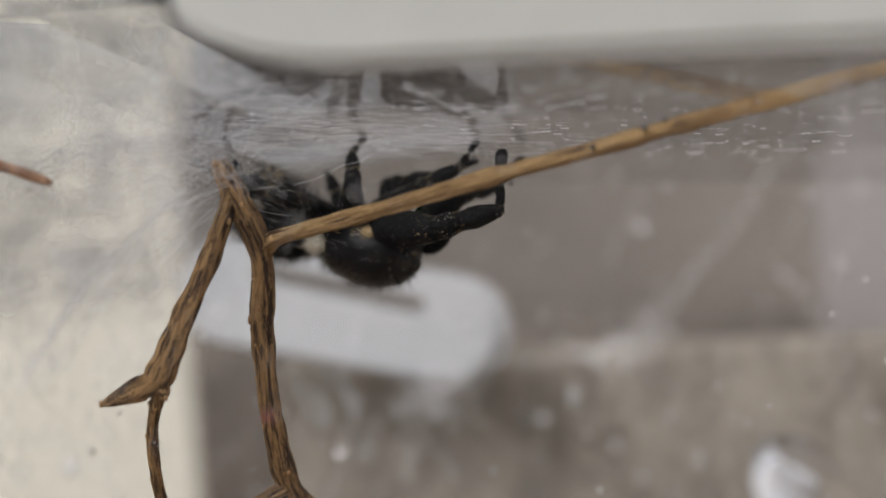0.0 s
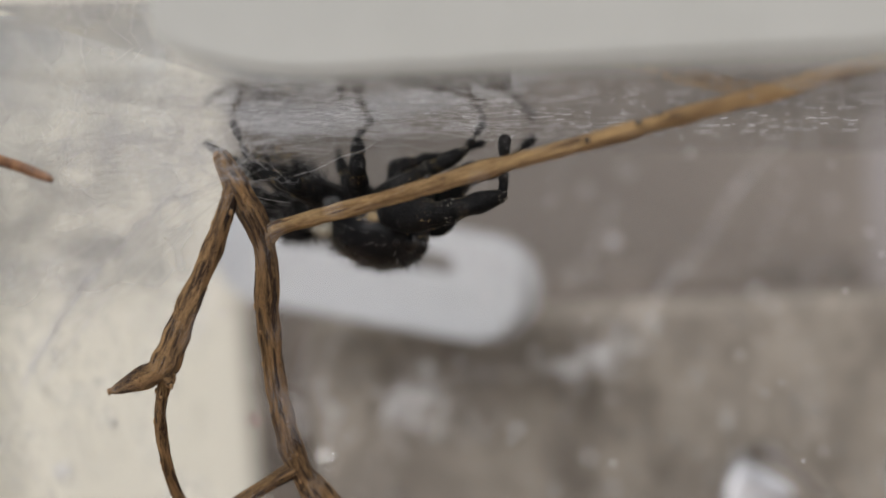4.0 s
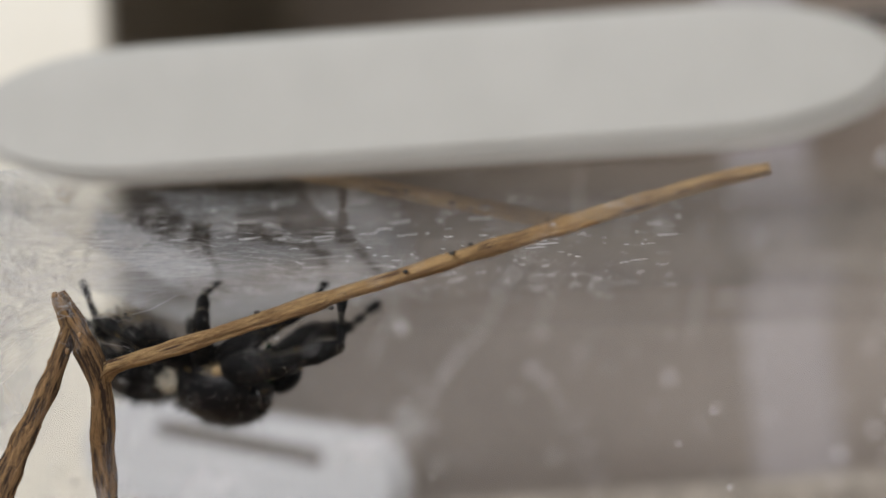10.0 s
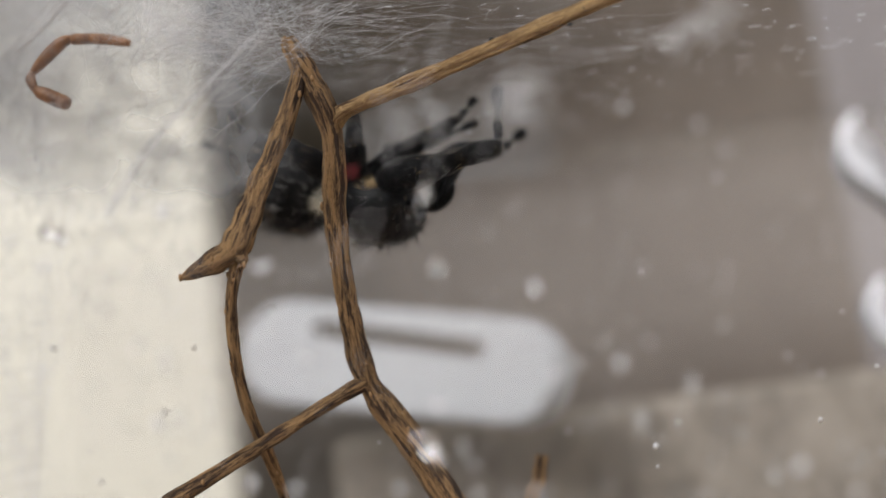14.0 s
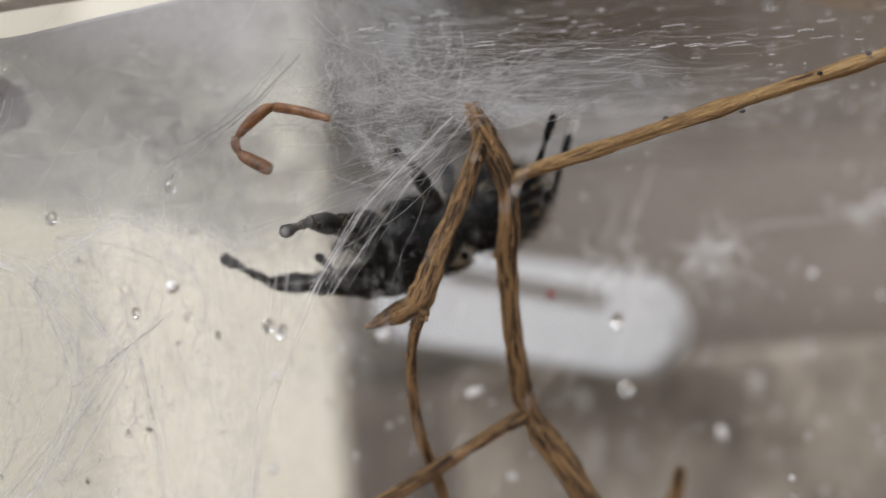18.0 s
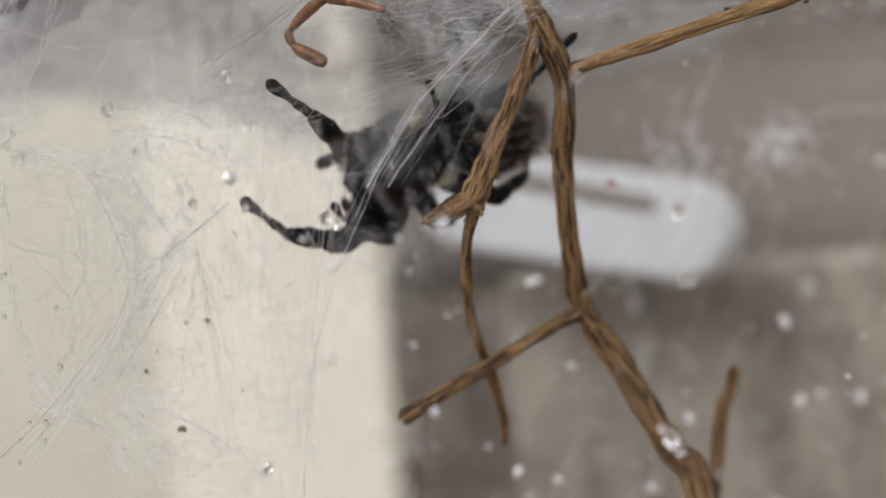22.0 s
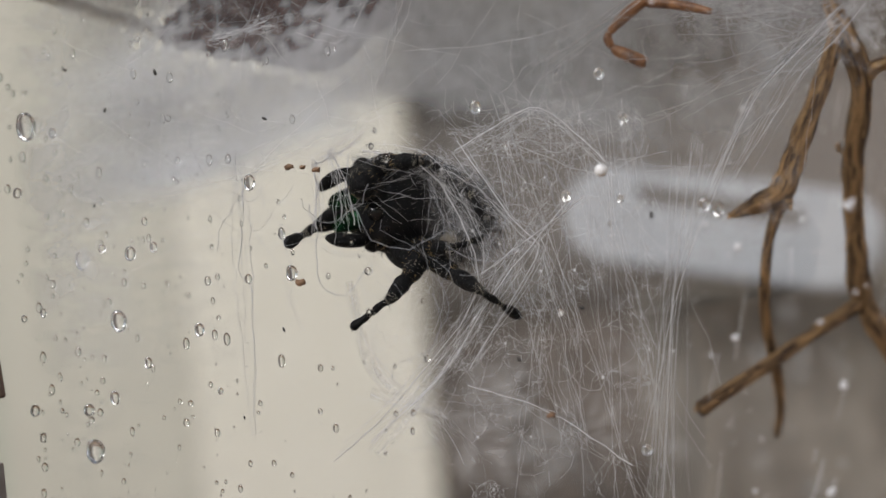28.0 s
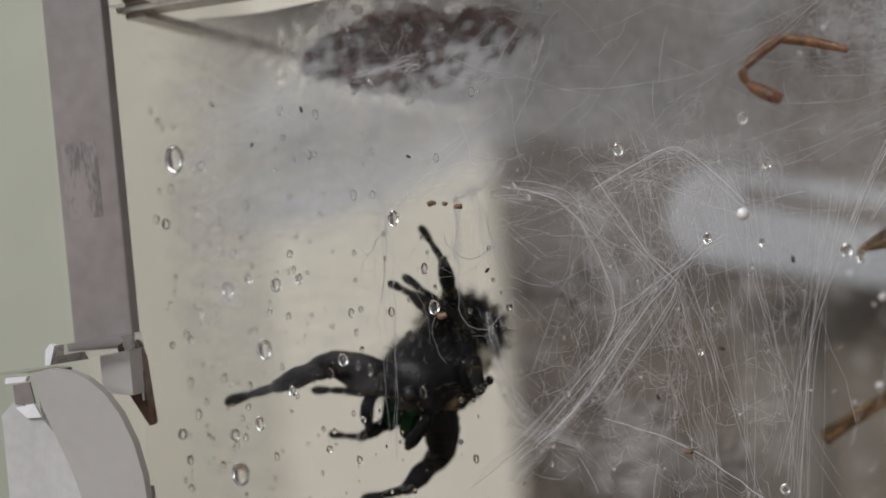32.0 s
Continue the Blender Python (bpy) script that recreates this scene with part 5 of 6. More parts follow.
def build_silk():
    rng = np.random.default_rng(11)

    # the dense front curtain of the nest, spun against the front panel
    def curtain(u, v):
        x = -45.6 + 42.4 * u
        top = 22.6 + 2.6 * smooth_step(-26, -14, x)
        z, back = -6.0 + top * min(v / 0.8, 1.0), max(0.0, v - 0.8) / 0.2
        n = noise.noise(Vector((x * 0.16, z * 0.2, 3.0)))
        return x, 1.9 + 1.1 * n + 0.05 * max(0, z - 8) + 10.5 * smooth_step(-30, -9, x) + 4.6 * smooth_step(-15, -8.5, x) + 44.0 * back ** 1.5, z + 0.35 * math.sqrt(back)

    def curtain_spun(x, y, z):
        n = noise.noise(Vector((x * 0.22, z * 0.3, 1.0))) + 0.3 * noise.noise(Vector((x * 0.7, z * 0.8, 5.0)))
        low = 5.6 + 1.6 * math.sin(x * 0.23 + 1.2) + 1.3 * n
        if x > -27:
            low += 1.3 * smooth_step(-27, -20, x) - 1.2 * smooth_step(-14, -6, x)
        s = smooth_step(low - 1.0, low + 1.6, z)
        s *= smooth_step(-46.5, -38.5, x) * (1 - smooth_step(-10, -3.8, x))
        s *= 1 - smooth_step(-17, -11.5, x) * (0.5 + 0.55 * noise.noise(Vector((x * 0.9, z * 0.7, 22.0))))
        # a thinner window where the husk shows
        d = math.hypot((x + 31.6) / 6.6, (z - 14.2) / 2.9)
        s *= 1 - 0.85 * (1 - smooth_step(0.35, 1.05, d + 0.35 * n + 0.8 * noise.noise(Vector((x * 1.7, z * 1.7, 12.0)))))
        if z > 16.6 and y > 4 + 10.5 * smooth_step(-30, -9, x):
            s *= 1 - smooth_step(4, 44, y - 10.5 * smooth_step(-30, -9, x))
        n += 0.9 * noise.noise(Vector((x * 1.5, z * 1.5, 2.0))) + 0.5 * noise.noise(Vector((x * 2.7, z * 2.7, 6.0)))
        return s * (0.88 + 0.16 * n)

    sheet("silk_curtain", 210, 120, curtain, curtain_spun, SILK_FOG, "dense grey-white spun silk curtain of the nest")

    # the hammock: a level sheet from the curtain back to the long branch
    def hammock(u, v):
        x, y = -14.0 + 48.0 * u, 3.5 + 28.0 * v
        n = noise.noise(Vector((x * 0.12, y * 0.12, 7.0)))
        return x, y, lid_height(x, y) - 0.25 + 0.2 * n

    def hammock_spun(x, y, z):
        n = noise.noise(Vector((x * 0.3, y * 0.3, 2.0)))
        return (0.1 + 0.5 * n) * smooth_step(-14, -9, x) * (1 - 0.6 * smooth_step(6, 30, x)) * smooth_step(3.5, 7, y) * (1 - smooth_step(24, 31, y))

    sheet("silk_hammock", 120, 60, hammock, hammock_spun, SILK_STREAK, "streaked level silk hammock in the nest")

    # hammock threads, running level and rising to one side
    lines = []
    for _ in range(300):
        x, y = rng.triangular(-12, -4, 12), rng.uniform(4, 28)
        z = lid_height(x, y) - 0.15 - abs(rng.normal(0, 0.35))
        length = rng.uniform(0.8, 5)
        d = np.array((1, rng.normal(0, 0.6), -0.075 - abs(rng.normal(0, 0.03))))
        lines.append(strand((x, y, z), np.array((x, y, z)) + d * length, rng, 0.1, 0.05, 9, rng.uniform(0.004, 0.009)))
    for _ in range(90):
        x, y, z = rng.uniform(-13, 0), rng.uniform(5, 15), rng.uniform(10.5, 12.8)
        d = np.array((1, rng.normal(0, 0.4), rng.choice((0.15, 0.3, -0.2)) + rng.normal(0, 0.2)))
        lines.append(strand((x, y, z), np.array((x, y, z)) + d * rng.uniform(0.8, 4), rng, 0.05, 0.07, 9, rng.uniform(0.005, 0.012)))
    for _ in range(130):
        x, y, z = rng.uniform(-12, 5), rng.uniform(5, 16), rng.uniform(11.8, 13.2)
        d = np.array((1, rng.normal(0, 0.25), rng.normal(-0.05, 0.12)))
        lines.append(strand((x, y, z), np.array((x, y, z)) + d * rng.uniform(0.6, 3.5), rng, 0.03, 0.02, 6, rng.uniform(0.004, 0.01)))
    lines += curls((-6.0, 12.0, 12.6), (5.0, 5.0, 0.8), 160, rng, 0.006, 0.3, 16, (0.8, 0, 0.1))
    threads("hammock_threads", lines, THREAD_DULL, "fine white silk threads of the hammock")

    # glints: short wet lengths of thread in the hammock
    lines = []
    for _ in range(300):
        x, y = rng.uniform(-8, 26), rng.uniform(3, 34)
        z = lid_height(x, y) - 0.1 - 0.3 * rng.random()
        lines.append(strand((x, y, z), (x + rng.choice((0.15, 0.25, 0.4, 0.9)) * rng.uniform(0.7, 1.3), y + rng.normal(0, 0.1), z - 0.02), rng, 0, 0.02, 4, rng.uniform(0.01, 0.026)))
    threads("wet_thread_beads", lines, THREAD, "short bright wet lengths of silk")

    # fans from the twig's tip to the curtain
    lines = []
    for _ in range(26):
        a = (-3.9 + rng.normal(0, 0.5), 12.5 + rng.normal(0, 1.0), 10.8 + rng.normal(0, 0.9))
        s = rng.random()
        b = (-5.0 - 9.0 * rng.random(), rng.uniform(3.0, 6.5), 11.0 - 14.0 * s * rng.random())
        lines.append(strand(a, b, rng, 0.4, 0.14, 12, rng.uniform(0.004, 0.009)))
    for _ in range(30):
        a = (-3.9 + rng.normal(0, 0.6), 12.5 + rng.normal(0, 1.5), 11.2 + rng.normal(0, 0.6))
        b = (-4 + rng.normal(0, 5), rng.uniform(4, 18), 14.5 + rng.normal(0, 1.0))
        lines.append(strand(a, b, rng, 0.15, 0.12, 12, rng.uniform(0.004, 0.009)))
    threads("tip_threads", lines, THREAD, "white silk threads fanning from the twig tip")

    # the slanting bundle before the twig, and the upright one beside it
    slant = [(-3.7, 8.0, 10.6), (-8.2, 7.0, 6.7), (-10.5, 5.0, 2.7), (-12.9, 4.2, -2.3), (-15.1, 4.0, -9.5)]
    ribbon(slant[:3], 0.4, 41.0)
    lines = bundle(slant[:3], 5, rng, 0.1, 0.009, 0.04)
    lines += bundle(slant[1:], 3, rng, 0.2, 0.005, 0.08)
    lines += bundle([(-2.6, 6.5, 10.4), (-6.2, 6.4, 7.4), (-9.5, 5.0, 2.9)], 6, rng, 0.22, 0.006, 0.06)
    lines += bundle([(-11.4, 3.0, 4.0), (-13.0, 3.0, -3.0), (-14.6, 3.0, -13.5)], 12, rng, 0.45, 0.006, 0.05)
    threads("silk_strand_bundle", lines, THREAD, "long slanting bundle of white silk strands")

    # the open web below the curtain: knots joined by fine threads
    lines = []
    knots = [np.array((rng.uniform(-24.5, -13.0), rng.uniform(2.0, 4.5), rng.uniform(-13, 7.5))) for _ in range(130)]
    for k in knots:
        near = sorted(knots, key=lambda p: np.linalg.norm((p - k) * (1, 0.3, 0.8)))[1:7]
        for p in near[:: rng.integers(1, 4)]:
            lines.append(strand(k, p, rng, rng.uniform(-0.2, 0.5), 0.12, 10, rng.uniform(0.003, 0.006)))
    for _ in range(40):
        a = np.array((rng.uniform(-24.5, -14), rng.uniform(2, 4.5), rng.uniform(4.5, 8)))
        b = np.array((a[0] + rng.normal(0, 4), rng.uniform(2, 4.5), rng.uniform(-13, 0)))
        lines.append(strand(a, b, rng, rng.uniform(-0.5, 0.8), 0.1, 16, rng.uniform(0.003, 0.009)))
    for path, n, w in (([(-27.4, 3, 6.0), (-23.6, 3, 5.2), (-21.8, 3.2, -0.4), (-22.6, 3.2, -2.4), (-27.4, 3, -7.1), (-30.5, 3, -9.2)], 9, 0.25),
                       ([(-16.5, 3, 2.6), (-19.5, 3.4, 0.8), (-21.8, 3, -0.7)], 6, 0.2), ([(-23.2, 3, -6.1), (-19.9, 3, -7.4), (-15.8, 3, -10.5)], 6, 0.15),
                       ([(-22.8, 3, 5.4), (-18.6, 3.4, 7.2), (-15.5, 3, 3.8)], 11, 0.35), ([(-22.6, 3, 6.0), (-19.9, 3, 1.5), (-18.6, 3, 0.3), (-23.1, 3, -5.1)], 6, 0.25),
                       ([(-28.5, 3, -8.5), (-24.5, 3.2, -5.5), (-20.5, 3, -0.5), (-17.5, 3, 2.5)], 10, 0.18), ([(-10.5, 6, 14.1), (-14.1, 7, 11.8), (-18.6, 7, 9.4)], 12, 0.5)):
        lines += bundle(path, (n + 1) // 2, rng, w, 0.009, 0.07)
    lines += curls((-24.5, 3.8, -3.0), (2.6, 1.2, 5.0), 40, rng, 0.005, 0.4, 18)
    lines += curls((-20.0, 3.6, -1.5), (4.4, 1.2, 6.0), 40, rng, 0.006, 0.5, 20)
    lines += curls((-19.5, 3.8, 5.4), (4.0, 1.2, 1.2), 60, rng, 0.006, 0.5, 18)
    threads("silk_tangle", lines, THREAD, "open web of tangled white silk threads")

    def haze(u, v):
        x, z = -29.5 + 17.5 * u, -14.0 + 21.5 * v
        return x, 4.2 + 1.2 * noise.noise(Vector((x * 0.3, z * 0.3, 4.0))), z

    def haze_spun(x, y, z):
        n = noise.noise(Vector((x * 0.25, z * 0.18, 8.0))) + 0.6 * noise.noise(Vector((x * 0.8, z * 0.5, 3.0))) + 0.7 * noise.noise(Vector((x * 2.1, z * 1.3, 9.0)))
        return (0.27 + 0.75 * n) * smooth_step(-29.5, -23, x) * (1 - smooth_step(-16, -12, x)) * smooth_step(-14, -9, z)

    sheet("silk_web_haze", 130, 130, haze, haze_spun, SILK_THIN, "thin hazy silk between the web threads")

    # flat ribbons round the tunnel's mouth and across the web
    bands = (
            ([(-28.2, 3.4, 5.6), (-24.7, 3.4, 5.4), (-21.9, 3.4, 3.6), (-20.1, 3.4, 1.7)], 1.5),
            ([(-18.7, 3.2, 2.0), (-21.3, 3.2, -1.4), (-23.6, 3.2, -4.4), (-28.4, 3.2, -9.2)], 0.8),
            ([(-24.2, 3.6, 4.6), (-22.2, 3.6, 1.8), (-21.8, 3.6, -0.9), (-23.7, 3.6, -4.4)], 0.7),
            ([(-28.5, 3.6, -6.1), (-24.5, 3.6, -7.6), (-23.4, 3.6, -10.0)], 1.0),
            ([(-29.2, 4.2, -0.4), (-28.3, 4.2, -5.1), (-25.2, 4.2, -7.6)], 0.9),
            ([(-23.5, 5.0, 6.6), (-20.1, 5.0, 5.9), (-16.6, 5.0, 4.3)], 0.5),
            ([(-19.2, 4.5, 0.4), (-18.6, 4.5, -4.6), (-18.3, 4.5, -9.5)], 0.4),
    )
    lines = []
    for k, (path, width) in enumerate(bands):
        ribbon(path, width, 3.7 * k)
        lines += bundle(path, int(4 + width * 8), rng, width * 0.42, 0.0042, 0.14)
    threads("ribbon_threads", lines, THREAD, "fine parallel threads drawn together in the web")

    # the veil between the twig's tip and the tunnel, blotched and torn
    def veil(u, v):
        x, z = -23.0 + 19.5 * u, -3.5 + 15.0 * v
        return x, 6.6 + 0.8 * noise.noise(Vector((x * 0.3, z * 0.3, 14.0))), z

    def veil_spun(x, y, z):
        n = 0.42 + 0.9 * noise.noise(Vector((x * 0.45, z * 0.35, 18.0))) + 0.8 * noise.noise(Vector((x * 1.3, z * 0.9, 19.0)))
        return n * smooth_step(-23, -18.5, x) * (1 - smooth_step(-8.5, -5.5, x - 0.25 * z)) * smooth_step(-3.5, 1.5, z) * (1 - 0.4 * smooth_step(8, 11.5, z))

    sheet("silk_veil", 110, 110, veil, veil_spun, SILK_VEIL, "blotched thin veil of grey silk beside the twig tip")

    # small knots where the threads meet
    bm = bmesh.new()
    for k in knots[::3]:
        bmesh.ops.create_icosphere(bm, subdivisions=1, radius=rng.uniform(0.02, 0.09) * MM, matrix=Matrix.Translation(mm(*k)))
    tagged(finish("silk_knots", bm, THREAD), "small white knots in the silk web", "silk", kind="stuff")

    # loose threads over the curtain itself
    lines = curls((-10.5, 12.0, 12.6), (4.0, 2.0, 1.2), 90, rng, 0.005, 0.5, 18, (0.6, 0, 0.2))
    lines += curls((-31.5, 2.8, 14.0), (4.0, 0.5, 1.6), 36, rng, 0.007, 0.4, 14)
    for _ in range(150):
        a = (rng.uniform(-44, -12), rng.uniform(0.5, 2.5), rng.uniform(3.5, 15))
        lines.append(strand(a, np.array(a) + rng.normal(0, 1, 3) * (4, 0.3, 2.4), rng, 0.2, 0.08, 10, rng.uniform(0.004, 0.009)))
    # torn strips that hang from the curtain's rim, and folds in it
    for path, n, w in (([(-29.9, 2.6, 5.9), (-29.9, 2.6, 4.6), (-30.1, 2.6, 2.3)], 8, 0.13),
                       ([(-29.0, 2.6, 6.1), (-28.7, 2.6, 4.7), (-28.5, 2.6, 2.5)], 11, 0.16),
                       ([(-29.9, 2.6, 5.6), (-28.6, 2.6, 6.2), (-27.2, 2.6, 7.0)], 14, 0.12),
                       ([(-34.4, 1.6, 12.3), (-32.7, 1.6, 12.5), (-31.0, 1.6, 13.0)], 14, 0.1),
                       ([(-32.4, 1.6, 12.5), (-30.5, 1.6, 12.4)], 8, 0.08),
                       ([(-24.5, 3.0, 13.4), (-25.3, 3.0, 11.5), (-26.4, 3.0, 9.3)], 10, 0.2)):
        lines += bundle(path, n, rng, w, 0.009, 0.06)
    threads("curtain_threads", lines, THREAD, "loose fine threads over the silk curtain")

    # faint cobweb veins on the panel below the curtain
    lines = []
    for _ in range(26):
        p = np.array((rng.uniform(-34, -14), 0.5, rng.uniform(2, 6.5)))
        d = np.array((rng.normal(0, 0.4), 0.0, -1.0))
        pts = [p]
        for _ in range(rng.integers(8, 22)):
            d = d + rng.normal(0, 0.35, 3) * (1, 0, 1)
            d /= np.linalg.norm(d)
            p = p + d * 0.5
            pts.append(p)
        lines.append((pts, rng.uniform(0.008, 0.02)))
    for _ in range(4):
        lines.append(strand((-33.2 + rng.normal(0, 0.1), 0.6, 6.5), (-33.7 + rng.normal(0, 0.12), 0.6, rng.uniform(-8, -2)), rng, 0, 0.11, 22, rng.uniform(0.008, 0.016)))
    threads("cobweb_veins", lines, GREY_SILK, "faint grey cobweb veins on the front panel")


# ---------- small things in and on the box ----------
def droplet(x, z, r, rng, face=0.0):
    drop = bmesh.new()
    tall = rng.uniform(1.1, 1.5)
    bmesh.ops.create_uvsphere(drop, u_segments=20, v_segments=14, radius=1, matrix=Matrix.Diagonal((r * 0.8 * MM, r * 0.85 * MM, r * tall * 0.8 * MM, 1)))
    for v in drop.verts:
        k = noise.noise(Vector((v.co.x / MM * 1.3 / r, v.co.z / MM * 1.3 / r, x)))
        v.co.x += k * 0.12 * r * MM
        v.co.y = max(v.co.y + 0.12 * r * MM, 0)
        v.co += mm(x, face + 0.03, z)
    bmesh.ops.remove_doubles(drop, verts=drop.verts[:], dist=1e-7)
    ob = finish("water_droplet", drop, WATER)
    ob.visible_shadow = False
    return tagged(ob, "clear water droplet on the front panel", "droplet", group="droplets on the front panel")


def build_small_things():
    rng = random.Random(77)

    for x, z, r in ((-44.2, 9.1, 0.67), (-42.7, 8.6, 0.28), (-45.0, 5.8, 0.3), (-41.8, 2.0, 0.42), (-40.6, 2.5, 0.26), (-39.1, 2.1, 0.36), (-37.8, 2.3, 0.26), (-44.2, -0.4, 0.22), (-45.3, -0.6, 0.2)):
        droplet(x, z, r, rng)
    for x, z, r in ((-40.1, -1.2, 0.52), (-35.8, -2.0, 0.33), (-38.7, -3.4, 0.25), (-42.2, -5.5, 0.36), (-40.7, -5.0, 0.31), (-45.2, -5.3, 0.33), (-44.9, -6.7, 0.22), (-42.1, -7.6, 0.6), (-32.4, 4.9, 0.36), (-35.0, -5.1, 0.19)):
        droplet(x, z, r, rng)
    for x, z, r in ((-20.8, 7.1, 0.33), (-14.9, 7.9, 0.3), (-14.0, 5.7, 0.22), (-14.5, 2.1, 0.18), (-10.8, 1.4, 0.34), (-19.6, 5.1, 0.14), (-14.5, -9.4, 0.28), (-15.1, 1.0, 0.13), (-17.8, -2.8, 0.15), (-30.7, 0.3, 0.38)):
        droplet(x, z, r, rng)
    for x, z, r in ((4.3, 0.4, 0.3), (4.4, -2.4, 0.36), (3.3, -8.75, 0.4), (-10.2, 1.1, 0.28), (3.6, -9.3, 0.2), (2.9, -8.3, 0.16), (-17.0, 2.5, 0.24)):
        droplet(x, z, r, rng)

    # a droplet whose bright highlight is painted: the whole bead is glossy white
    bm = bmesh.new()
    bmesh.ops.create_uvsphere(bm, u_segments=18, v_segments=12, radius=0.3 * MM, matrix=Matrix.Translation(mm(-15.3, 0.35, 3.5)))
    tagged(finish("milky_droplet", bm, GLINT_DROP), "water droplet painted white for its bright glint, hung in the silk", "droplet")

    # a smeared film of condensation on the panel beside the nest
    def film(u, v):
        return -45.6 + 16.7 * u, 0.25, -13.0 + 29.0 * v

    smear = sheet("condensation_film", 60, 80, film, lambda x, y, z: (0.75 + 0.7 * noise.noise(Vector((x * 0.2, z * 0.15, 6.0)))) * smooth_step(-45.7, -44, x) * (1 - smooth_step(-39, -29, x)) * (0.35 + 0.65 * smooth_step(-6, 6, z)), FILM, "smeared whitish condensation film on the front panel")
    tagged(smear, category="condensation")

    # fine condensation round the large drops
    bm = bmesh.new()
    for _ in range(520):
        x, z = rng.uniform(-45.6, -24), rng.uniform(-11, 15)
        if rng.random() > 0.25 + 0.75 * smooth_step(-28, -38, x):
            continue
        r = rng.choice((0.05, 0.07, 0.1, 0.14, 0.2)) * rng.uniform(0.8, 1.2)
        bmesh.ops.create_icosphere(bm, subdivisions=2, radius=1, matrix=Matrix.Translation(mm(x, 0.05 + r * 0.2, z)) @ Matrix.Diagonal((r * 0.8 * MM, r * 0.25 * MM, r * rng.uniform(0.8, 1.5) * MM, 1)))
    mist = finish("condensation", bm, WATER)
    mist.visible_shadow = False
    tagged(mist, "fine condensation droplets on the front panel", "condensation", kind="stuff")

    # dried white water spots on the back panel
    bm = bmesh.new()
    for _ in range(260):
        x, z = rng.uniform(-32, 44), rng.uniform(-34, 15)
        if z > -9 and rng.random() < 0.7:
            continue
        r = rng.choice((0.15, 0.2, 0.25, 0.35, 0.5)) * rng.uniform(0.8, 1.3)
        bmesh.ops.create_icosphere(bm, subdivisions=1, radius=1, matrix=Matrix.Translation(mm(x, 71.8, z)) @ Matrix.Diagonal((r * MM, 0.12 * MM, r * rng.uniform(0.9, 2.2) * MM, 1)))
    for _ in range(95):
        x, z = rng.uniform(-45, -29.5), rng.uniform(-23, 6)
        if rng.random() > 0.35 + 0.65 * smooth_step(-46, -36, x):
            continue
        r = rng.choice((0.2, 0.28, 0.36, 0.48)) * rng.uniform(0.8, 1.2)
        bmesh.ops.create_icosphere(bm, subdivisions=2, radius=1, matrix=Matrix.Translation(mm(x, 71.8, z)) @ Matrix.Rotation(rng.gauss(0, 0.3), 4, "Y") @ Matrix.Diagonal((r * MM, 0.12 * MM, r * rng.uniform(1.1, 2.4) * MM, 1)))
    tagged(finish("water_spots", bm, FAINT), "dried white water spots on the back panel", "spots", kind="stuff")
    bm = bmesh.new()
    for _ in range(110):
        x, y, z = rng.uniform(-24, 30), rng.uniform(24, 66), rng.uniform(-26, 10)
        r = rng.uniform(0.06, 0.22)
        bmesh.ops.create_icosphere(bm, subdivisions=1, radius=r * MM, matrix=Matrix.Translation(mm(x, y, z)))
    tagged(finish("hanging_flecks", bm, DUST), "pale flecks of silk and dust in the box", "flecks", kind="stuff")

    # scratches and dust on the outside of the front panel
    rows = []
    nrng = np.random.default_rng(3)
    for _ in range(300):
        x, z = rng.uniform(-12, 40), rng.uniform(-20, 12)
        a = radians(rng.gauss(66, 9))
        length = rng.choice((0.15, 0.25, 0.4, 0.8, 2.2)) * rng.uniform(0.7, 1.4)
        rows.append((np.array([(x, -3.03, z), (x + length * math.cos(a), -3.03, z + length * math.sin(a))]), rng.uniform(0.007, 0.017)))
    threads("panel_scratches", rows, DUST_THREAD, "fine white scratches on the front panel", "scratches")
    bm = bmesh.new()
    for _ in range(330):
        x, z = rng.uniform(-12, 40), rng.uniform(-20, 12)
        r = rng.choice((0.04, 0.06, 0.09, 0.16)) * rng.uniform(0.8, 1.2)
        bmesh.ops.create_icosphere(bm, subdivisions=1, radius=1, matrix=Matrix.Translation(mm(x, -3.04, z)) @ Matrix.Rotation(rng.uniform(0, 3), 4, "Y") @ Matrix.Diagonal((r * MM, 0.03 * MM, r * rng.uniform(0.6, 1.8) * MM, 1)))
    tagged(finish("panel_dust", bm, DUST), "white dust grains on the front panel", "dust", kind="stuff")
    lines = []
    for c, s, n in (((8.4, -2.7, 2.5), (1.1, 0.1, 0.5), 26), ((14.6, -2.7, 3.8), (0.9, 0.1, 0.35), 18), ((5.2, -2.7, 2.6), (1.6, 0.1, 0.35), 16), ((-3.5, -2.7, 8.0), (2.0, 0.1, 1.6), 14)):
        for pts, r in curls(c, s, n, nrng, 0.012, 0.12, 26):
            pts = np.array(pts)
            pts[:, 1] = -3.05
            lines.append((pts, r))
    path = np.array([(14.6, -3.05, 3.8), (16.0, -3.05, 4.2), (17.2, -3.05, 6.0), (18.6, -3.05, 7.3), (19.8, -3.05, 9.2), (21.5, -3.05, 10.8)])
    lines.append((path, 0.018))
    lines.append((np.array([(8.6, -3.05, 2.7), (10.4, -3.05, 3.6), (12.3, -3.05, 3.5), (14.4, -3.05, 3.8)]), 0.013))
    threads("dried_silk_smears", lines, DUST_THREAD, "curled white dried silk smears on the front panel", "silk")

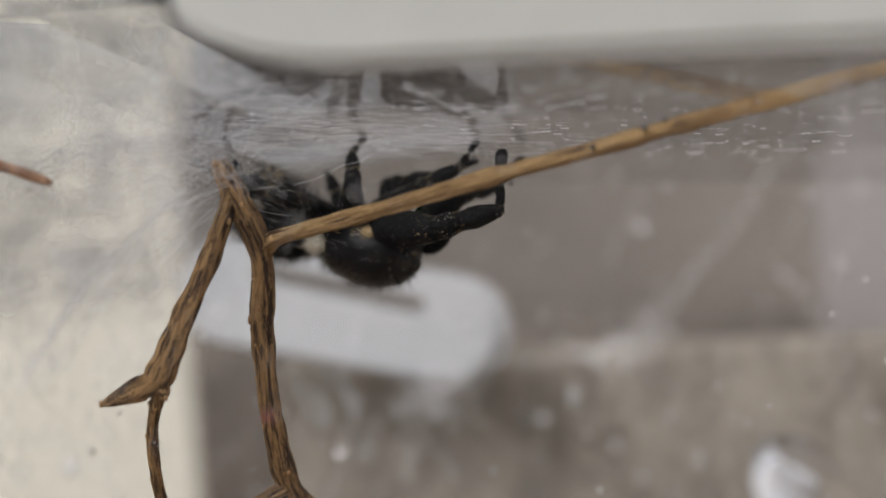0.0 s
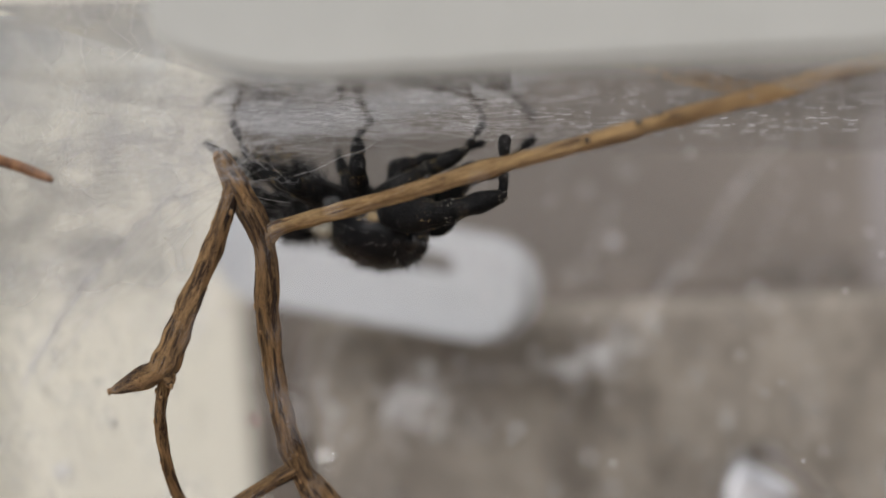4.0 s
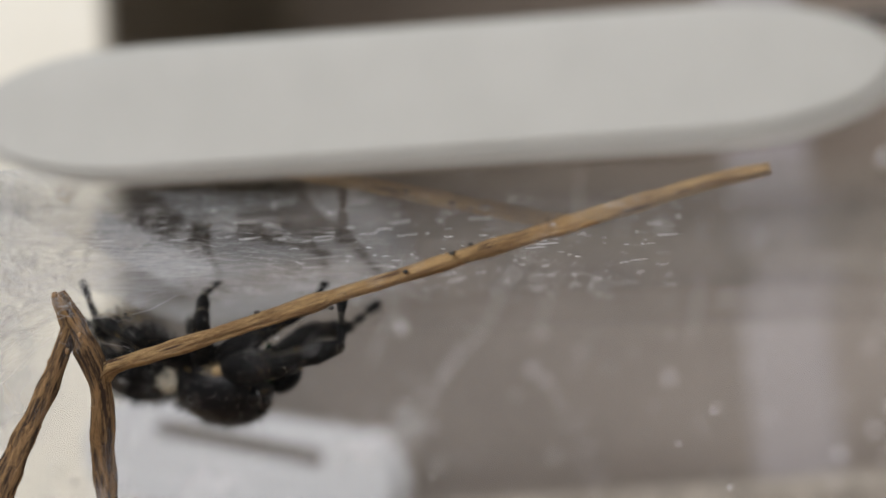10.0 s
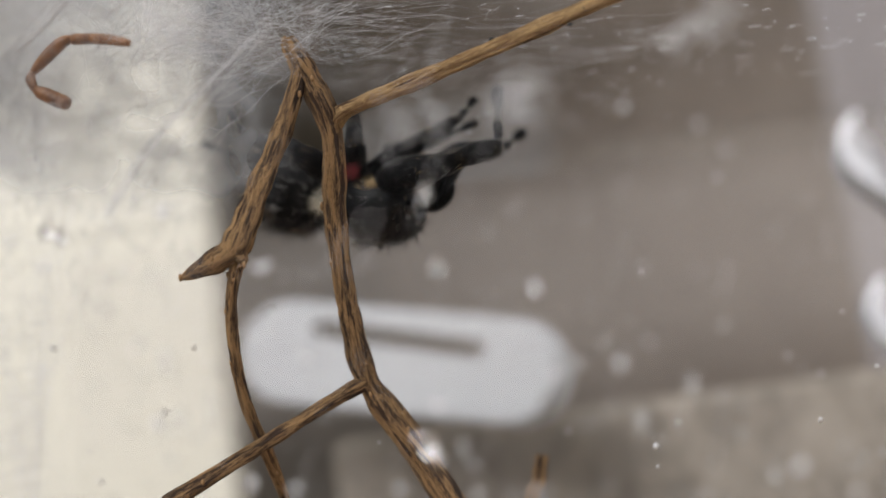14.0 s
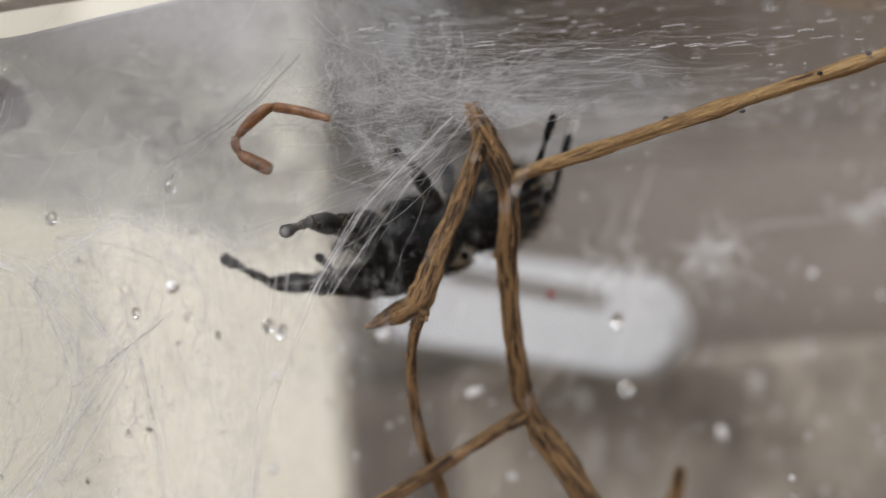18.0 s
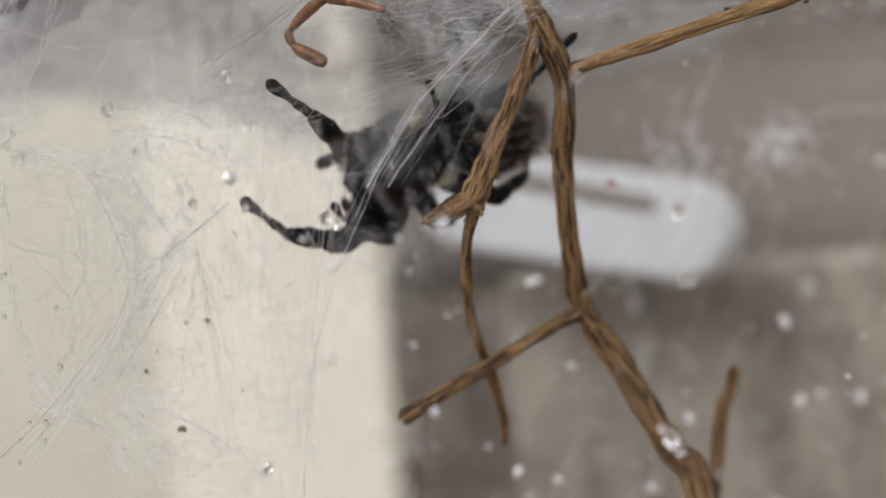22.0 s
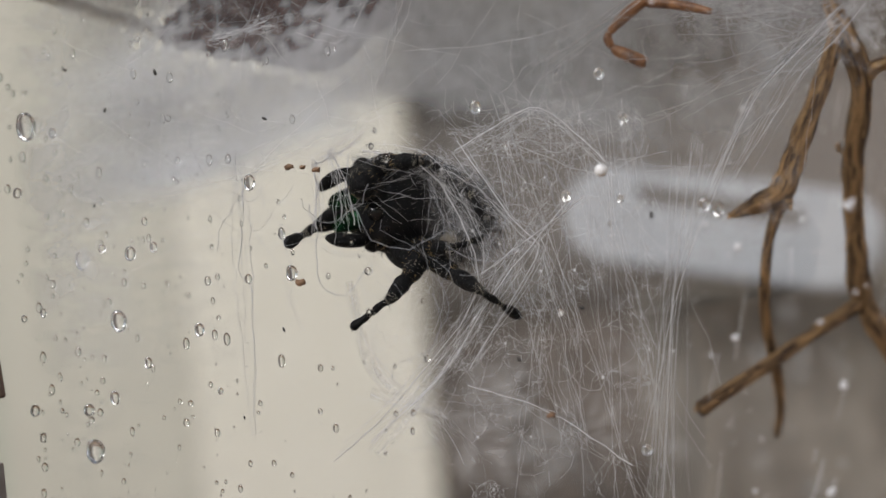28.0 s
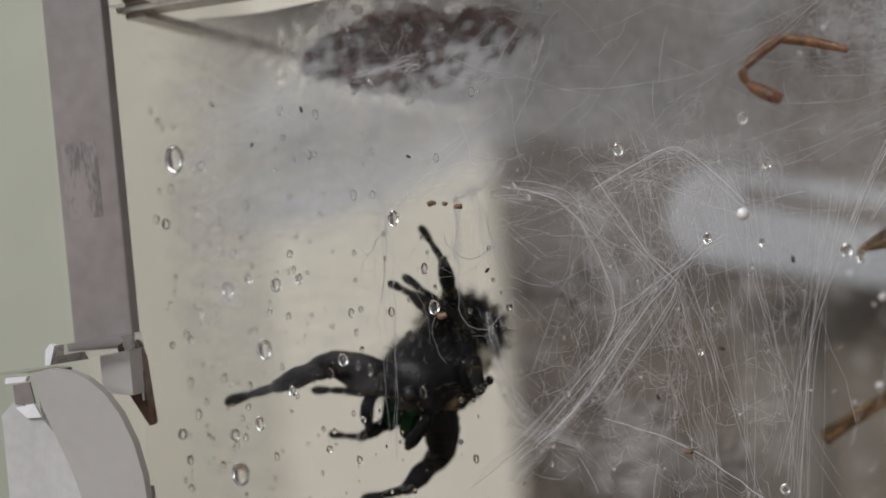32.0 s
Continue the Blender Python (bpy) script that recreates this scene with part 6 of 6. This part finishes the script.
    # frass, crumbs and a mite
    for x, z in ((-20.0, -4.8), (-16.8, -2.7), (-27.8, 1.9), (-33.9, -6.5), (-36.8, 10.9), (-31.3, 7.9), (-31.4, -2.4), (-5.3, 14.5), (-1.0, 13.7), (-40.8, 4.7), (-39.7, 9.4), (-41.7, 11.7), (-6.7, 3.1), (-13.2, 1.2)):
        bm = bmesh.new()
        r = rng.uniform(0.06, 0.11)
        bmesh.ops.create_icosphere(bm, subdivisions=2, radius=r * MM, matrix=Matrix.Translation(mm(x, 0.1, z)) @ Matrix.Rotation(rng.uniform(0, 3), 4, "Y") @ Matrix.Diagonal((1.7, 0.7, 0.8, 1)))
        tagged(finish("frass_speck", bm, SPECK), "tiny black frass speck on the front panel", "speck", group="frass specks")
    for x, z, r in ((-30.6, 5.5, 0.2), (-29.9, 5.4, 0.12), (-29.2, 5.2, 0.17), (-30.6, -0.2, 0.22), (-18.9, -7.6, 0.18)):
        bm = bmesh.new()
        bmesh.ops.create_icosphere(bm, subdivisions=2, radius=r * MM, matrix=Matrix.Translation(mm(x, 0.9, z)) @ Matrix.Diagonal((1.3, 0.7, 0.75, 1)))
        for v in bm.verts:
            v.co += Vector([rng.uniform(-0.05, 0.05) * MM for _ in range(3)])
        tagged(finish("brown_crumb", bm, CRUMB), "small brown crumb caught in the silk", "crumb", group="crumbs in the silk")
    mite = thing("red_mite", "tiny dark red mite on the front panel", "mite", (1.65, 0.1, 1.7))
    bm = bmesh.new()
    bmesh.ops.create_icosphere(bm, subdivisions=2, radius=0.13 * MM, matrix=Matrix.Diagonal((0.8, 0.7, 1.3, 1)))
    part("body", bm, RED, mite)
    for k in range(6):
        bm = bmesh.new()
        s = 1 if k % 2 else -1
        tube(bm, [(0.1 * s, 0, -0.1 + 0.1 * (k // 2), 0.02), (0.24 * s, -0.03, -0.16 + 0.16 * (k // 2), 0.012)], 5)
        part("leg", bm, RED, mite)

    # the shed skin of a leg, hung in the silk
    shed = thing("shed_leg", "orange-brown shed leg skin hanging in the silk", "shed skin", (-13.2, 9.3, 10.9))
    for name, rows in (("tip_segment", [(3.25, -1.0, 0.4, 0.16), (2.4, -0.8, 0.75, 0.24), (1.3, -0.4, 1.15, 0.26), (0.1, 0.1, 1.5, 0.27)]),
                       ("middle_segment", [(0.05, 0.1, 1.55, 0.18), (-0.5, 0, 1.4, 0.3), (-1.4, 0, 0.8, 0.3), (-2.05, 0, 0.25, 0.18)]),
                       ("joint_segment", [(-2.1, 0, 0.25, 0.16), (-2.2, 0, -0.1, 0.24), (-2.05, 0, -0.55, 0.2)]),
                       ("base_segment", [(-2.0, 0, -0.6, 0.2), (-1.6, -0.1, -0.9, 0.33), (-0.7, -0.2, -1.45, 0.37), (-0.35, -0.25, -1.65, 0.3)])):
        bm = bmesh.new()
        tube(bm, smooth_line(rows, 5), 10, 0.04, rng)
        hairs(bm, 26, 0.35, rng, 0.012, 0.0)
        part(name, bm, ORANGE, shed)

    # the husk behind the curtain
    husk = bmesh.new()
    bmesh.ops.create_icosphere(husk, subdivisions=5, radius=1, matrix=Matrix.Translation(mm(-31.9, 6.4, 13.7)) @ Matrix.Rotation(radians(3), 4, "Y") @ Matrix.Diagonal((6.9 * MM, 1.8 * MM, 2.3 * MM, 1)))
    for v in husk.verts:
        p = v.co / MM
        v.co += v.normal * (0.9 * noise.noise(p * 0.55) + 0.4 * noise.noise(p * 1.6) + 0.2 * noise.noise(p * 4.0)) * MM
    hairs(husk, 900, 0.45, rng, 0.03, 0.0)
    tagged(finish("dark_husk", husk, CLUMP), "dark purple-brown crumbly husk wrapped in silk", "husk")


build_room()
build_backdrop()
build_box()
build_batten()
build_latch()
build_bars()
build_twigs()
spider = build_spider()
build_silk()
build_small_things()
motions(spider)
